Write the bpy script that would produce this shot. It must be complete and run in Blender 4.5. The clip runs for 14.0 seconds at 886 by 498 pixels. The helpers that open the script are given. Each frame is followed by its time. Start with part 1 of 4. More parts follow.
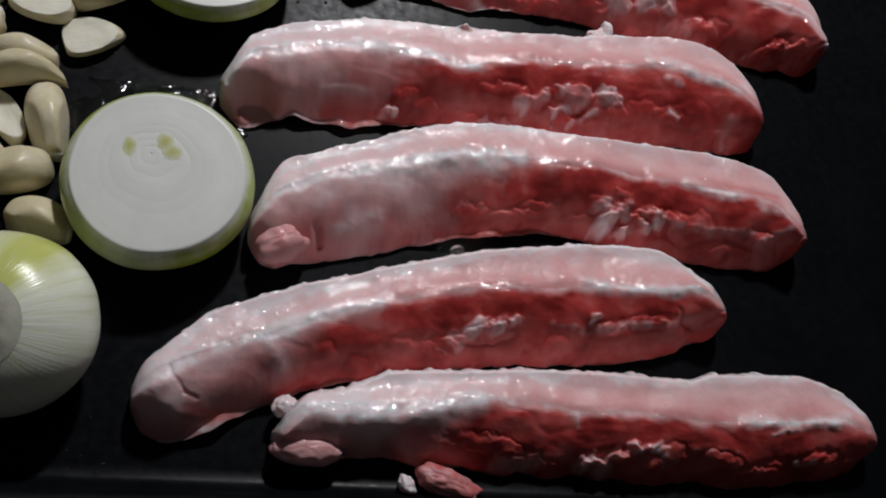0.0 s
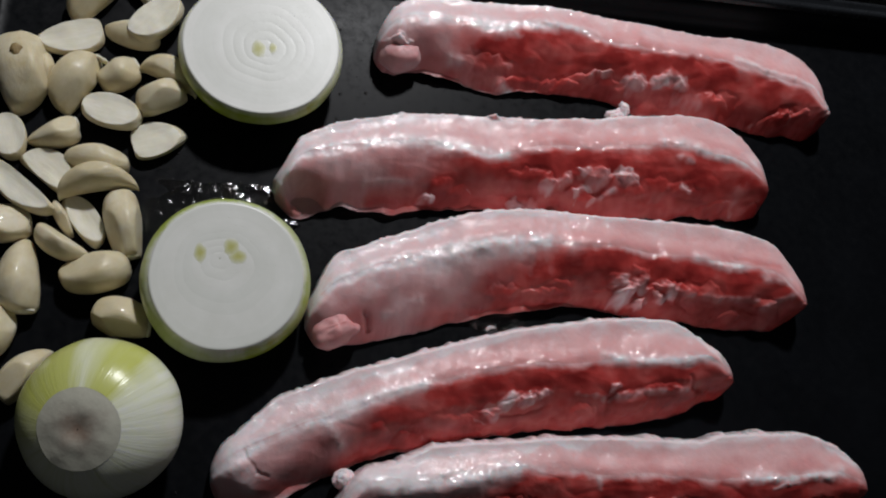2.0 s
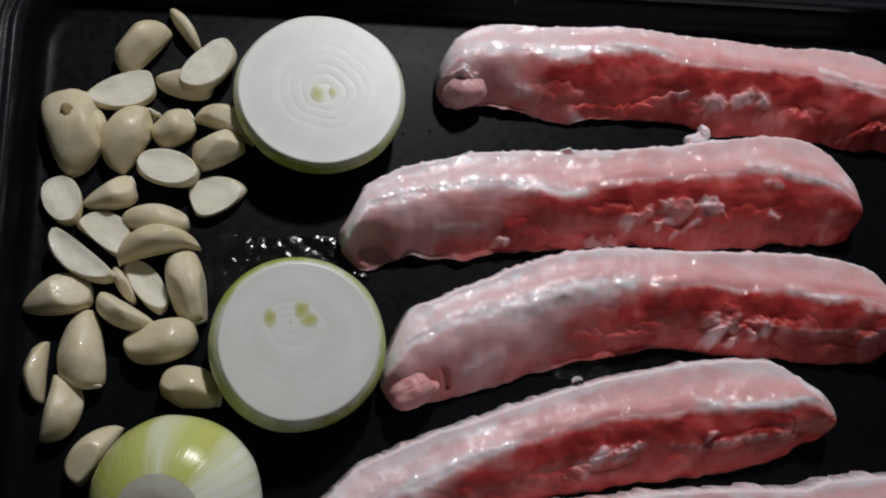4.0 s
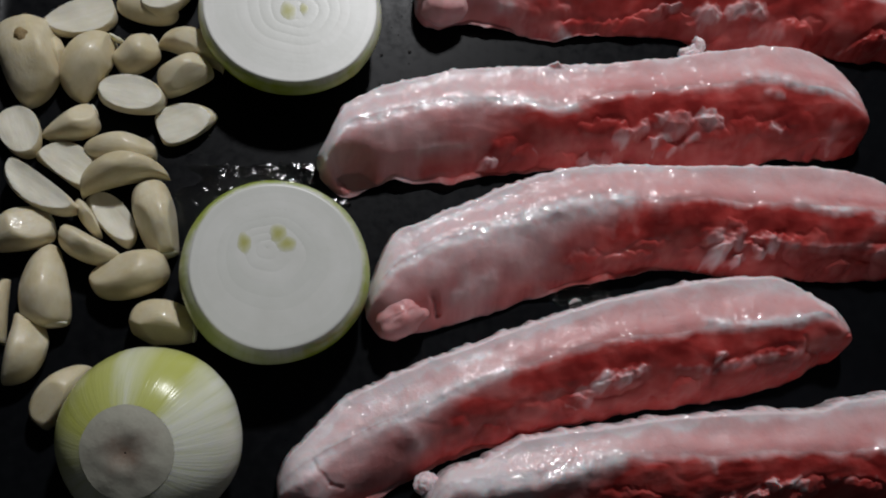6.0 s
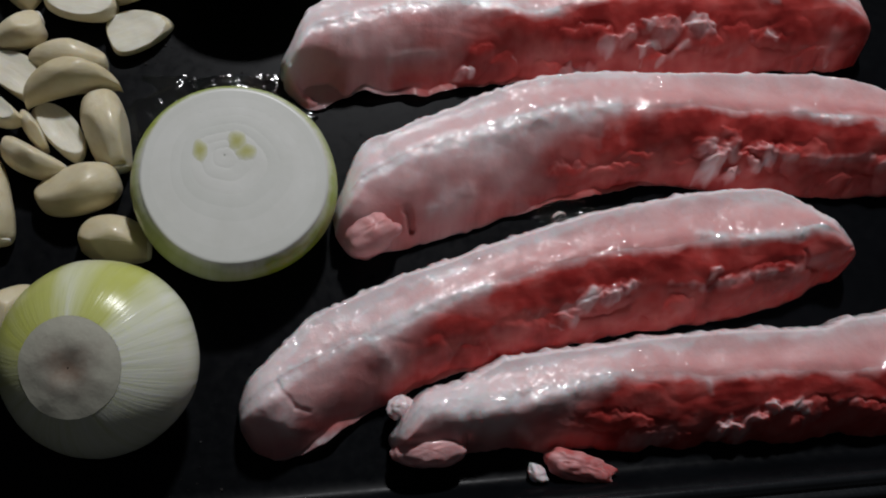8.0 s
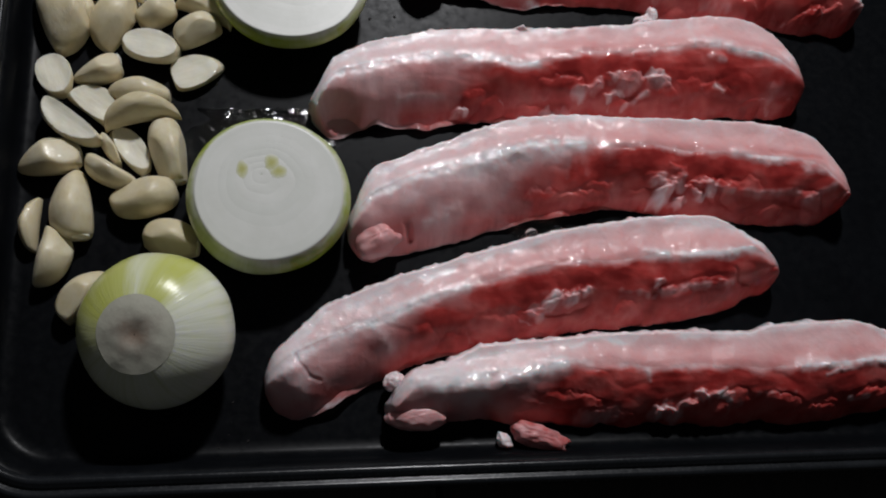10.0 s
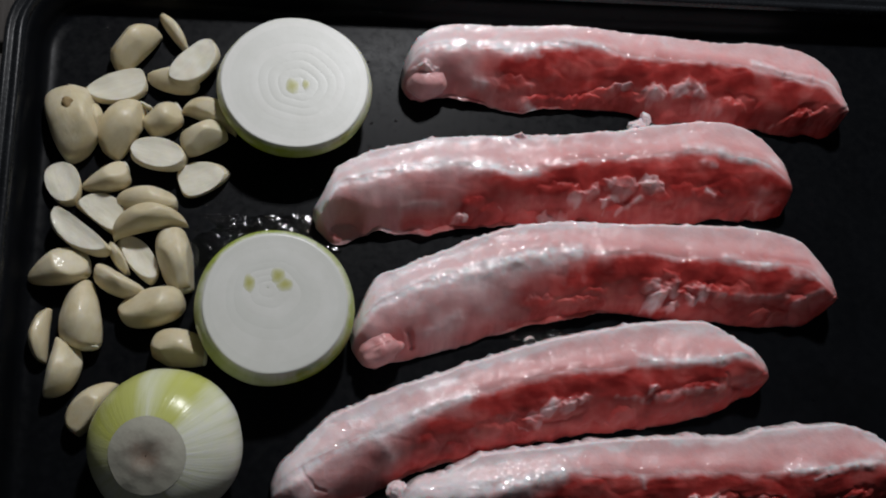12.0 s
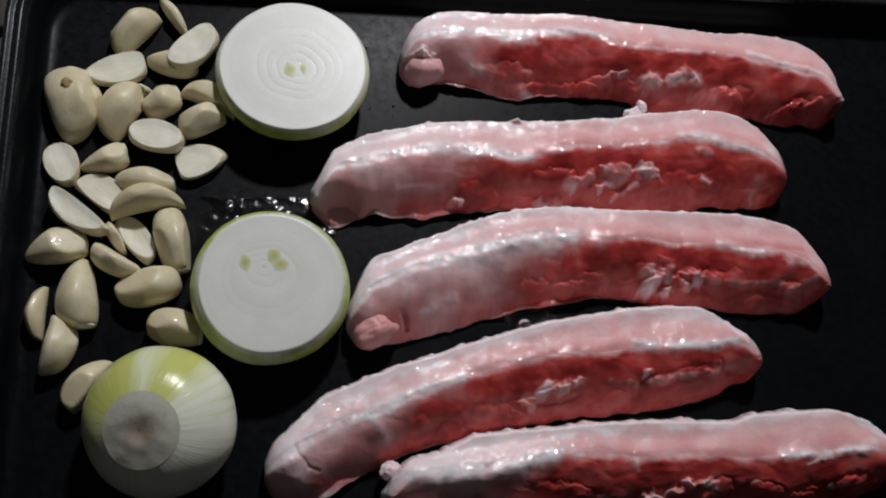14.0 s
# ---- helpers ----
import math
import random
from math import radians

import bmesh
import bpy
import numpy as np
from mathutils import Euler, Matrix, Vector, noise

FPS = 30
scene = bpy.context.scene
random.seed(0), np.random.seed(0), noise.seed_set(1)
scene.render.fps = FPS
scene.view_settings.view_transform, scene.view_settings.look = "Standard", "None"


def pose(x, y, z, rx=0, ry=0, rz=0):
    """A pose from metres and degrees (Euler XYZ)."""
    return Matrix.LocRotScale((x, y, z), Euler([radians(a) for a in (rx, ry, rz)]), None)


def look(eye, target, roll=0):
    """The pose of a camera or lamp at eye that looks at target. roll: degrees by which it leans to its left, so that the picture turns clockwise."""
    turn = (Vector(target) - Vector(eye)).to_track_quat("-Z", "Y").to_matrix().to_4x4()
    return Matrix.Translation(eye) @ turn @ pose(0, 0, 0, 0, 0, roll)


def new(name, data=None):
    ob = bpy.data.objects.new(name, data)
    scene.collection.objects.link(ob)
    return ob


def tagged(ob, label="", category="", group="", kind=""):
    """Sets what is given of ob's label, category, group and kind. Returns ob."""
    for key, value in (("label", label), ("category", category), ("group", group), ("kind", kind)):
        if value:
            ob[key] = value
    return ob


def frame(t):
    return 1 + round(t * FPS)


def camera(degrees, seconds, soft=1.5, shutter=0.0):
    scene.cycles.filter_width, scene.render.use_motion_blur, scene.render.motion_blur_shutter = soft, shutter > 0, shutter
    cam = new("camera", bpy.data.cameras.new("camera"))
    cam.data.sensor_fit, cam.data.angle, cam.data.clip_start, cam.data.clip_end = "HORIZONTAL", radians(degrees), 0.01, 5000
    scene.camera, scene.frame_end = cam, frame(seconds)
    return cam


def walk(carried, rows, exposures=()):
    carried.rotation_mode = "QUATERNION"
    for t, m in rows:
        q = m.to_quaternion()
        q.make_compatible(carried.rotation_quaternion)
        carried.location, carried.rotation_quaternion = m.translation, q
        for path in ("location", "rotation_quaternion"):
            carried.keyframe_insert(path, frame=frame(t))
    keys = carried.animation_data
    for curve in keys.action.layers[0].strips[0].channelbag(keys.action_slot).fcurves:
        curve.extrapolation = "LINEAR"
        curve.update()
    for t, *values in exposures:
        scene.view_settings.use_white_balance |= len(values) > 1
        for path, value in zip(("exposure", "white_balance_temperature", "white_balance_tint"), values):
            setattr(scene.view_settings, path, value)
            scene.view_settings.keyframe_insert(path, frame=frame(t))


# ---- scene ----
cam = camera(50.0, 14.0, soft=2.0)
PATH = [
    (0, (-0.05661, 0.07345, 0.31636), (0.02729, 0.21322, -0.04891), 33.93),
    (0.5, (-0.06233, 0.08788, 0.34103), (0.02337, 0.21870, -0.02713), 36.53),
    (1, (-0.06725, 0.09825, 0.35119), (0.01437, 0.22215, -0.02027), 36.90),
    (1.5, (-0.07281, 0.10280, 0.36097), (0.01140, 0.22048, -0.01194), 38.15),
    (2, (-0.07769, 0.11324, 0.36649), (0.00347, 0.22789, -0.00804), 37.02),
    (2.5, (-0.08819, 0.13549, 0.36717), (-0.00457, 0.24678, -0.00783), 38.64),
    (2.7, (-0.09053, 0.14751, 0.36871), (-0.00903, 0.25447, -0.00801), 38.93),
    (4.8, (-0.08970, 0.13898, 0.33859), (-0.02478, 0.24733, -0.04094), 28.76),
    (5, (-0.09159, 0.13669, 0.33670), (-0.02281, 0.24699, -0.04159), 29.55),
    (5.5, (-0.08323, 0.12681, 0.32891), (-0.01609, 0.23788, -0.04945), 28.44),
    (6, (-0.08324, 0.12093, 0.32366), (-0.01469, 0.22999, -0.05504), 29.26),
    (6.5, (-0.08220, 0.11624, 0.31819), (-0.01239, 0.22313, -0.06089), 30.13),
    (7, (-0.07651, 0.11640, 0.31525), (-0.00693, 0.22145, -0.06438), 30.24),
    (7.5, (-0.07233, 0.11103, 0.29982), (-0.00337, 0.21709, -0.07964), 29.60),
    (8, (-0.07326, 0.10056, 0.29627), (-0.00329, 0.20737, -0.08281), 29.45),
    (8.2, (-0.07180, 0.10002, 0.29482), (-0.00271, 0.20524, -0.08486), 29.39),
    (10.3, (-0.07028, 0.07257, 0.37210), (-0.01369, 0.19126, -0.00567), 24.40),
    (10.5, (-0.07611, 0.07990, 0.37639), (-0.01844, 0.19611, -0.00199), 25.44),
    (11, (-0.08067, 0.09097, 0.38195), (-0.02390, 0.21042, 0.00445), 24.85),
    (11.5, (-0.08145, 0.10626, 0.38308), (-0.01995, 0.22681, 0.00666), 26.34),
    (12, (-0.07984, 0.11020, 0.38279), (-0.01469, 0.23042, 0.00689), 27.13),
    (12.5, (-0.08081, 0.10534, 0.38323), (-0.01582, 0.22287, 0.00645), 27.53),
    (13, (-0.07905, 0.09846, 0.38250), (-0.01311, 0.21586, 0.00585), 28.15),
    (13.5, (-0.07895, 0.10134, 0.38264), (-0.01234, 0.21999, 0.00649), 28.38),
    (14, (-0.07801, 0.09831, 0.38114), (-0.01315, 0.22327, 0.00674), 26.61),
]
walk(cam, [(t, look(eye, target, roll)) for t, eye, target, roll in PATH],
     exposures=((0, -0.05), (1, -0.10), (2, 0.0), (2.7, 0.0), (5, -0.15), (6, -0.22), (7.5, -0.14), (8.2, -0.12), (10.3, 0.0), (11.5, -0.1), (12.5, 0.02), (14, 0.05)))

# ---- world and lamp ----
world = bpy.data.worlds.new("night")
scene.world = world
world.use_nodes = True
world.node_tree.nodes["Background"].inputs[0].default_value = (0.90, 0.94, 1.0, 1)
world.node_tree.nodes["Background"].inputs[1].default_value = 0.026

lamp_data = bpy.data.lights.new("work_lamp", "AREA")
lamp_data.shape, lamp_data.size, lamp_data.energy = "DISK", 0.075, 6.6
lamp_data.color = (0.97, 0.97, 1.0)
work_lamp = new("work_lamp", lamp_data)
work_lamp.matrix_world = look((0.10, 0.86, 0.72), (-0.03, 0.22, 0.0))
tagged(work_lamp, "small white lamp beyond the far side of the griddle", "lamp")


# ---- materials ----
def material(name):
    m = bpy.data.materials.new(name)
    m.use_nodes = True
    tree = m.node_tree
    return m, tree, tree.nodes["Principled BSDF"]


def node(tree, kind, inputs=None, operation="", attribute=""):
    n = tree.nodes.new(kind)
    if operation:
        n.operation = operation
    if attribute:
        n.attribute_name = attribute
    for key, value in (inputs or {}).items():
        if isinstance(value, bpy.types.NodeSocket):
            tree.links.new(value, n.inputs[key])
        else:
            n.inputs[key].default_value = value
    return n


def coords(tree, scale=(1, 1, 1), kind="Object"):
    c = node(tree, "ShaderNodeTexCoord")
    return node(tree, "ShaderNodeMapping", {"Vector": c.outputs[kind], "Scale": scale}).outputs[0]


def grain(tree, where, scale, detail=4.0, rough=0.6):
    return node(tree, "ShaderNodeTexNoise", {"Vector": where, "Scale": scale, "Detail": detail, "Roughness": rough}).outputs["Fac"]


def ramp(tree, fac, *stops):
    n = node(tree, "ShaderNodeValToRGB", {"Fac": fac})
    while len(n.color_ramp.elements) < len(stops):
        n.color_ramp.elements.new(0.5)
    for e, (at, c) in zip(n.color_ramp.elements, stops):
        e.position, e.color = at, (*c, 1) if len(c) == 3 else c
    return n.outputs[0]


def blend(tree, fac, a, b, mode="MIX"):
    n = node(tree, "ShaderNodeMix")
    n.data_type, n.blend_type = "RGBA", mode
    for socket, value in ((n.inputs[0], fac), (n.inputs[6], a), (n.inputs[7], b)):
        if isinstance(value, bpy.types.NodeSocket):
            tree.links.new(value, socket)
        else:
            socket.default_value = value if isinstance(value, (int, float)) else (*value, 1)
    return n.outputs[2]


def relief(tree, bsdf, height, strength, distance):
    b = node(tree, "ShaderNodeBump", {"Height": height, "Strength": strength, "Distance": distance})
    tree.links.new(b.outputs[0], bsdf.inputs["Normal"])


def sum_of(tree, a, b, weight):
    return node(tree, "ShaderNodeMath", {0: b, 1: weight, 2: a}, operation="MULTIPLY_ADD").outputs[0]


def float_attr(tree, name):
    return node(tree, "ShaderNodeAttribute", attribute=name).outputs["Fac"]


def make_meat():
    m, t, b = material("raw_pork")
    at = coords(t)
    long = coords(t, (0.45, 1, 1))
    n1, n2, n3 = grain(t, at, 120, 3), grain(t, at, 600, 3), grain(t, long, 300, 3, 0.5)
    lean, pale = float_attr(t, "lean"), float_attr(t, "pale")
    fat = ramp(t, n1, (0.3, (0.73, 0.35, 0.35)), (0.7, (0.81, 0.47, 0.47)))
    white = ramp(t, n1, (0.3, (0.87, 0.72, 0.74)), (0.7, (0.92, 0.83, 0.85)))
    n6 = grain(t, at, 75, 2)
    red = ramp(t, sum_of(t, node(t, "ShaderNodeMath", {0: n3, 1: 0.14}, operation="MULTIPLY").outputs[0], n6, 0.88), (0.36, (0.36, 0.030, 0.028)), (0.5, (0.54, 0.066, 0.060)), (0.66, (0.64, 0.14, 0.13)))
    shaken = sum_of(t, sum_of(t, lean, n1, 0.30), n3, 0.12)
    edge = ramp(t, shaken, (0.34, (0, 0, 0)), (0.98, (1, 1, 1)))
    top = blend(t, pale, fat, white)
    colour = blend(t, edge, top, red)
    t.links.new(colour, b.inputs["Base Color"])
    t.links.new(ramp(t, n2, (0.3, (0.32,) * 3), (0.7, (0.50,) * 3)), b.inputs["Roughness"])
    b.inputs["Subsurface Weight"].default_value = 0.60
    b.inputs["Subsurface Radius"].default_value = (1.0, 0.50, 0.44)
    b.inputs["Subsurface Scale"].default_value = 0.0028
    b.inputs["Specular IOR Level"].default_value = 0.28
    b.inputs["Coat Weight"].default_value = 0.7
    b.inputs["Coat Roughness"].default_value = 0.09
    relief(t, b, sum_of(t, n1, n2, 0.30), 0.34, 0.0009)
    # beads of moisture in the wet film
    n5 = grain(t, at, 400, 2, 0.4)
    wet = node(t, "ShaderNodeBump", {"Height": n5, "Strength": 1.0, "Distance": 0.0009})
    film = ramp(t, sum_of(t, n1, float_attr(t, "wet"), 0.6), (0.60, (0.10,) * 3), (1.05, (1.0,) * 3))
    t.links.new(film, b.inputs["Coat Weight"])
    t.links.new(wet.outputs[0], b.inputs["Coat Normal"])
    return m


def make_garlic(name, cut):
    m, t, b = material(name)
    at = coords(t)
    n1, n2 = grain(t, at, 90, 4), grain(t, coords(t, (1, 6, 6)), 130, 4)
    rnd = node(t, "ShaderNodeObjectInfo").outputs["Random"]
    if cut:
        c = ramp(t, n2, (0.3, (0.75, 0.71, 0.57)), (0.7, (0.81, 0.78, 0.66)))
    else:
        c = ramp(t, n1, (0.3, (0.62, 0.53, 0.33)), (0.52, (0.74, 0.67, 0.49)), (0.75, (0.80, 0.755, 0.61)))
        c = blend(t, ramp(t, rnd, (0.3, (0, 0, 0)), (1.0, (0.4, 0.4, 0.4))), c, (0.60, 0.51, 0.31))
        c = blend(t, ramp(t, grain(t, at, 48, 2), (0.54, (0, 0, 0)), (0.72, (0.60,) * 3)), c, (0.50, 0.36, 0.16))
    t.links.new(c, b.inputs["Base Color"])
    b.inputs["Roughness"].default_value = 0.50 if cut else 0.45
    b.inputs["Coat Weight"].default_value = 0.20
    b.inputs["Coat Roughness"].default_value = 0.12
    film = node(t, "ShaderNodeBump", {"Height": grain(t, at, 330, 2, 0.45), "Strength": 0.6, "Distance": 0.0009})
    t.links.new(film.outputs[0], b.inputs["Coat Normal"])
    b.inputs["Subsurface Weight"].default_value = 0.3
    b.inputs["Subsurface Radius"].default_value = (1.0, 0.8, 0.45)
    b.inputs["Subsurface Scale"].default_value = 0.003
    relief(t, b, sum_of(t, n1, n2, 0.4), 0.25 if cut else 0.40, 0.0010)
    return m


def make_onion_flesh(name="onion_flesh", low=(0.73, 0.73, 0.68), high=(0.81, 0.81, 0.77)):
    m, t, b = material(name)
    n1, n2 = grain(t, coords(t), 70, 4), grain(t, coords(t), 600, 3)
    rnd = node(t, "ShaderNodeObjectInfo").outputs["Random"]
    c = ramp(t, n1, (0.3, low), (0.7, high))
    t.links.new(blend(t, ramp(t, rnd, (0.0, (0, 0, 0)), (1.0, (0.38,) * 3)), c, (0.58, 0.61, 0.55)), b.inputs["Base Color"])
    b.inputs["Roughness"].default_value = 0.38
    relief(t, b, sum_of(t, n1, n2, 0.3), 0.10, 0.0006)
    return m


def make_onion_skin(name, hue, *patches):
    """patches: (turn 0 to 1 round the onion, how green the skin is there)."""
    m, t, b = material(name)
    uv = coords(t, (1, 1, 1), "UV")
    stripes = grain(t, node(t, "ShaderNodeMapping", {"Vector": uv, "Scale": (70, 1.2, 1)}).outputs[0], 1.0, 4, 0.6)
    patch = grain(t, node(t, "ShaderNodeMapping", {"Vector": uv, "Scale": (14, 1.6, 1)}).outputs[0], 1.0, 3, 0.5)
    base = ramp(t, stripes, (0.26, (0.66, 0.69, 0.47)), (0.46, (0.82, 0.84, 0.73)), (0.72, (0.89, 0.90, 0.86)))
    parts = node(t, "ShaderNodeSeparateXYZ", {"Vector": uv})
    turn = node(t, "ShaderNodeMath", {0: sum_of(t, parts.outputs[0], patch, 0.10), 1: 0.05}, operation="SUBTRACT").outputs[0]
    green = ramp(t, turn, *((at, (amount,) * 3) for at, amount in patches))
    tint = blend(t, ramp(t, patch, (0.36, (0, 0, 0)), (0.58, (1, 1, 1))), (0, 0, 0), green)
    tint = blend(t, 0.75, tint, green)
    shade = ramp(t, sum_of(t, parts.outputs[1], patch, 0.16), (0.06, (0, 0, 0)), (0.15, (1, 1, 1)))
    tint = blend(t, shade, (0, 0, 0), tint)
    t.links.new(blend(t, tint, base, hue), b.inputs["Base Color"])
    b.inputs["Roughness"].default_value = 0.27
    b.inputs["Subsurface Weight"].default_value = 0.3
    b.inputs["Subsurface Radius"].default_value = (1.0, 1.0, 0.5)
    b.inputs["Subsurface Scale"].default_value = 0.004
    relief(t, b, stripes, 0.25, 0.0008)
    return m


def make_core(name, inner, middle, outer, speck, reach, bump):
    """Soft round patch: inner colour in the middle of the part, melting into the outer one at its edge."""
    m, t, b = material(name)
    at = node(t, "ShaderNodeVectorMath", {0: coords(t, (1, 1, 1), "Generated"), 1: (0.5, 0.5, 0.5)}, operation="SUBTRACT").outputs[0]
    flat = node(t, "ShaderNodeVectorMath", {0: at, 1: (1, 1, 0)}, operation="MULTIPLY").outputs[0]
    d = node(t, "ShaderNodeVectorMath", {0: flat}, operation="LENGTH").outputs["Value"]
    n1, n2 = grain(t, coords(t), speck, 4), grain(t, coords(t), 700, 3)
    off = node(t, "ShaderNodeMath", {0: sum_of(t, d, n1, reach), 1: 0.5 * reach}, operation="SUBTRACT").outputs[0]
    t.links.new(ramp(t, off, (0.06, inner), (0.24, middle), (0.40, outer)), b.inputs["Base Color"])
    b.inputs["Roughness"].default_value = 0.42
    relief(t, b, sum_of(t, n1, n2, 0.3), bump, 0.0010)
    return m


def make_plain(name, low, high, scale, rough, metal=0.0, bump=0.1, depth=0.0004, spec=0.5):
    m, t, b = material(name)
    n1 = grain(t, coords(t), scale, 5)
    n2 = grain(t, coords(t), scale * 9, 3)
    t.links.new(ramp(t, n1, (0.3, low), (0.7, high)), b.inputs["Base Color"])
    t.links.new(ramp(t, n2, (0.3, (rough * 0.8,) * 3), (0.7, (min(1, rough * 1.25),) * 3)), b.inputs["Roughness"])
    b.inputs["Metallic"].default_value = metal
    b.inputs["Specular IOR Level"].default_value = spec
    relief(t, b, sum_of(t, n1, n2, 0.5), bump, depth)
    return m


def make_wood():
    m, t, b = material("weathered_wood")
    info = node(t, "ShaderNodeObjectInfo")
    at = coords(t, (1, 0.06, 1))
    n1, n2 = grain(t, at, 260, 6, 0.65), grain(t, coords(t), 25, 3)
    c = ramp(t, n1, (0.25, (0.017, 0.014, 0.012)), (0.6, (0.036, 0.030, 0.026)), (0.85, (0.056, 0.049, 0.044)))
    c = blend(t, ramp(t, n2, (0.35, (0, 0, 0)), (0.7, (0.5, 0.5, 0.5))), c, (0.035, 0.029, 0.025))
    c = blend(t, ramp(t, info.outputs["Random"], (0.0, (0, 0, 0)), (1.0, (0.4, 0.4, 0.4))), c, (0.06, 0.052, 0.046))
    t.links.new(c, b.inputs["Base Color"])
    b.inputs["Roughness"].default_value = 0.7
    relief(t, b, n1, 0.5, 0.0012)
    return m


def make_juice():
    m, t, b = material("meat_juice")
    b.inputs["Base Color"].default_value = (0.95, 0.93, 0.88, 1)
    b.inputs["Roughness"].default_value = 0.13
    b.inputs["Transmission Weight"].default_value = 1.0
    b.inputs["IOR"].default_value = 1.45
    relief(t, b, grain(t, coords(t), 150, 2), 0.6, 0.0016)
    return m


MEAT = make_meat()
GARLIC, GARLIC_CUT = make_garlic("garlic_skin", False), make_garlic("garlic_cut", True)
FLESH = make_onion_flesh()
SKIN_FAR = make_onion_skin("onion_skin_far", (0.34, 0.42, 0.05), (0.0, 0.1), (0.42, 0.3), (0.52, 1.0), (0.80, 1.0), (0.92, 0.35), (1.0, 0.1))
# green skin patches; the green at 0.62 to 0.70 paints the near shoulder's shade
SKIN = make_onion_skin("onion_skin_green", (0.31, 0.40, 0.02), (0.0, 0.9), (0.08, 0.55), (0.15, 0.7), (0.30, 1.0), (0.42, 0.95), (0.52, 0.75), (0.62, 0.65), (0.70, 0.6), (0.80, 1.0), (0.94, 0.95), (1.0, 0.85))
SKIN_PALE = make_onion_skin("onion_skin_pale", (0.52, 0.55, 0.10), (0.0, 0.95), (0.09, 0.75), (0.16, 0.3), (0.45, 0.15), (0.60, 0.1), (0.68, 0.15), (0.74, 0.9), (0.79, 0.9), (0.83, 0.3), (0.88, 0.85), (1.0, 0.95))
SPROUT = make_core("onion_sprout", (0.46, 0.45, 0.14), (0.56, 0.56, 0.32), (0.69, 0.695, 0.64), 260, 0.35, 0.04)
ROOT = make_core("onion_root_cut", (0.28, 0.21, 0.16), (0.38, 0.35, 0.29), (0.52, 0.51, 0.42), 150, 0.55, 0.20)
STEM = make_plain("garlic_stem", (0.20, 0.13, 0.05), (0.40, 0.29, 0.13), 300, 0.6, bump=0.5, depth=0.001)
COATING = make_plain("black_coating", (0.0022, 0.0026, 0.0033), (0.0042, 0.0048, 0.0060), 30, 0.34, bump=0.01, depth=0.0002, spec=0.09)
RIM = make_plain("black_rim", (0.009, 0.0100, 0.0115), (0.015, 0.0168, 0.0195), 80, 0.24, bump=0.05, depth=0.0003, spec=0.35)
GREY = make_plain("grey_plastic", (0.30, 0.33, 0.34), (0.40, 0.43, 0.44), 60, 0.3)
WOOD = make_wood()
JUICE = make_juice()
m_drop, t_drop, b_drop = material("fat_droplets")
b_drop.inputs["Base Color"].default_value = (0.88, 0.82, 0.80, 1)
b_drop.inputs["Transmission Weight"].default_value = 0.97
b_drop.inputs["Roughness"].default_value = 0.08
b_drop.inputs["IOR"].default_value = 1.42
relief(t_drop, b_drop, grain(t_drop, coords(t_drop), 900, 2), 0.4, 0.0005)
DROPS = m_drop
EARTH = make_plain("dark_ground", (0.05, 0.047, 0.043), (0.09, 0.085, 0.08), 6, 0.9, bump=0.4, depth=0.01)


# ---- mesh helpers ----
def link(name, mesh, mat, parent=None, label="", smooth=True):
    if mat:
        mesh.materials.append(mat)
    if smooth:
        mesh.shade_smooth()
    ob = new(name, mesh)
    if parent:
        ob.parent = parent
    if label:
        ob["label"] = label
    return ob


def part(name, bm, mat, parent=None, label="", smooth=True):
    me = bpy.data.meshes.new(name)
    bm.to_mesh(me)
    bm.free()
    return link(name, me, mat, parent, label, smooth)


def thing(name, m, label, category, group=""):
    ob = new(name)
    ob.empty_display_size = 0.01
    ob.matrix_world = m
    return tagged(ob, label, category, group)


def fbm(p, octaves=3):
    return noise.fractal(Vector(p), 0.9, 2.0, octaves)


def lump(r, seed, rough=0.18, rings=14, segs=22):
    """A lumpy ellipsoid with radii r, about its own centre."""
    bm = bmesh.new()
    bmesh.ops.create_uvsphere(bm, u_segments=segs, v_segments=rings, radius=1)
    for v in bm.verts:
        k = 1 + rough * fbm(v.co * 1.6 + Vector((seed * 7.1, seed * 3.3, 0)), 3)
        v.co = Vector((v.co.x * r[0] * k, v.co.y * r[1] * k, v.co.z * r[2] * k))
    return bm


# ---- table and ground ----
def slab(name, x0, x1, y0, y1, z0, z1, mat, parent=None, bevel=0.002, label=""):
    bm = bmesh.new()
    bmesh.ops.create_cube(bm, size=1, matrix=Matrix.LocRotScale(((x0 + x1) / 2, (y0 + y1) / 2, (z0 + z1) / 2), None, (x1 - x0, y1 - y0, z1 - z0)))
    bmesh.ops.bevel(bm, geom=bm.edges[:], offset=bevel, segments=2, affect="EDGES", profile=0.6)
    return part(name, bm, mat, parent, label)


bm = bmesh.new()
bmesh.ops.create_grid(bm, x_segments=40, y_segments=40, size=60)
for v in bm.verts:
    v.co.z = -0.78 + (0.02 * fbm(v.co * 0.4) if v.co.length > 3 else 0)
tagged(part("ground", bm, EARTH), "dark bare ground under the table at night", "ground", kind="structure")

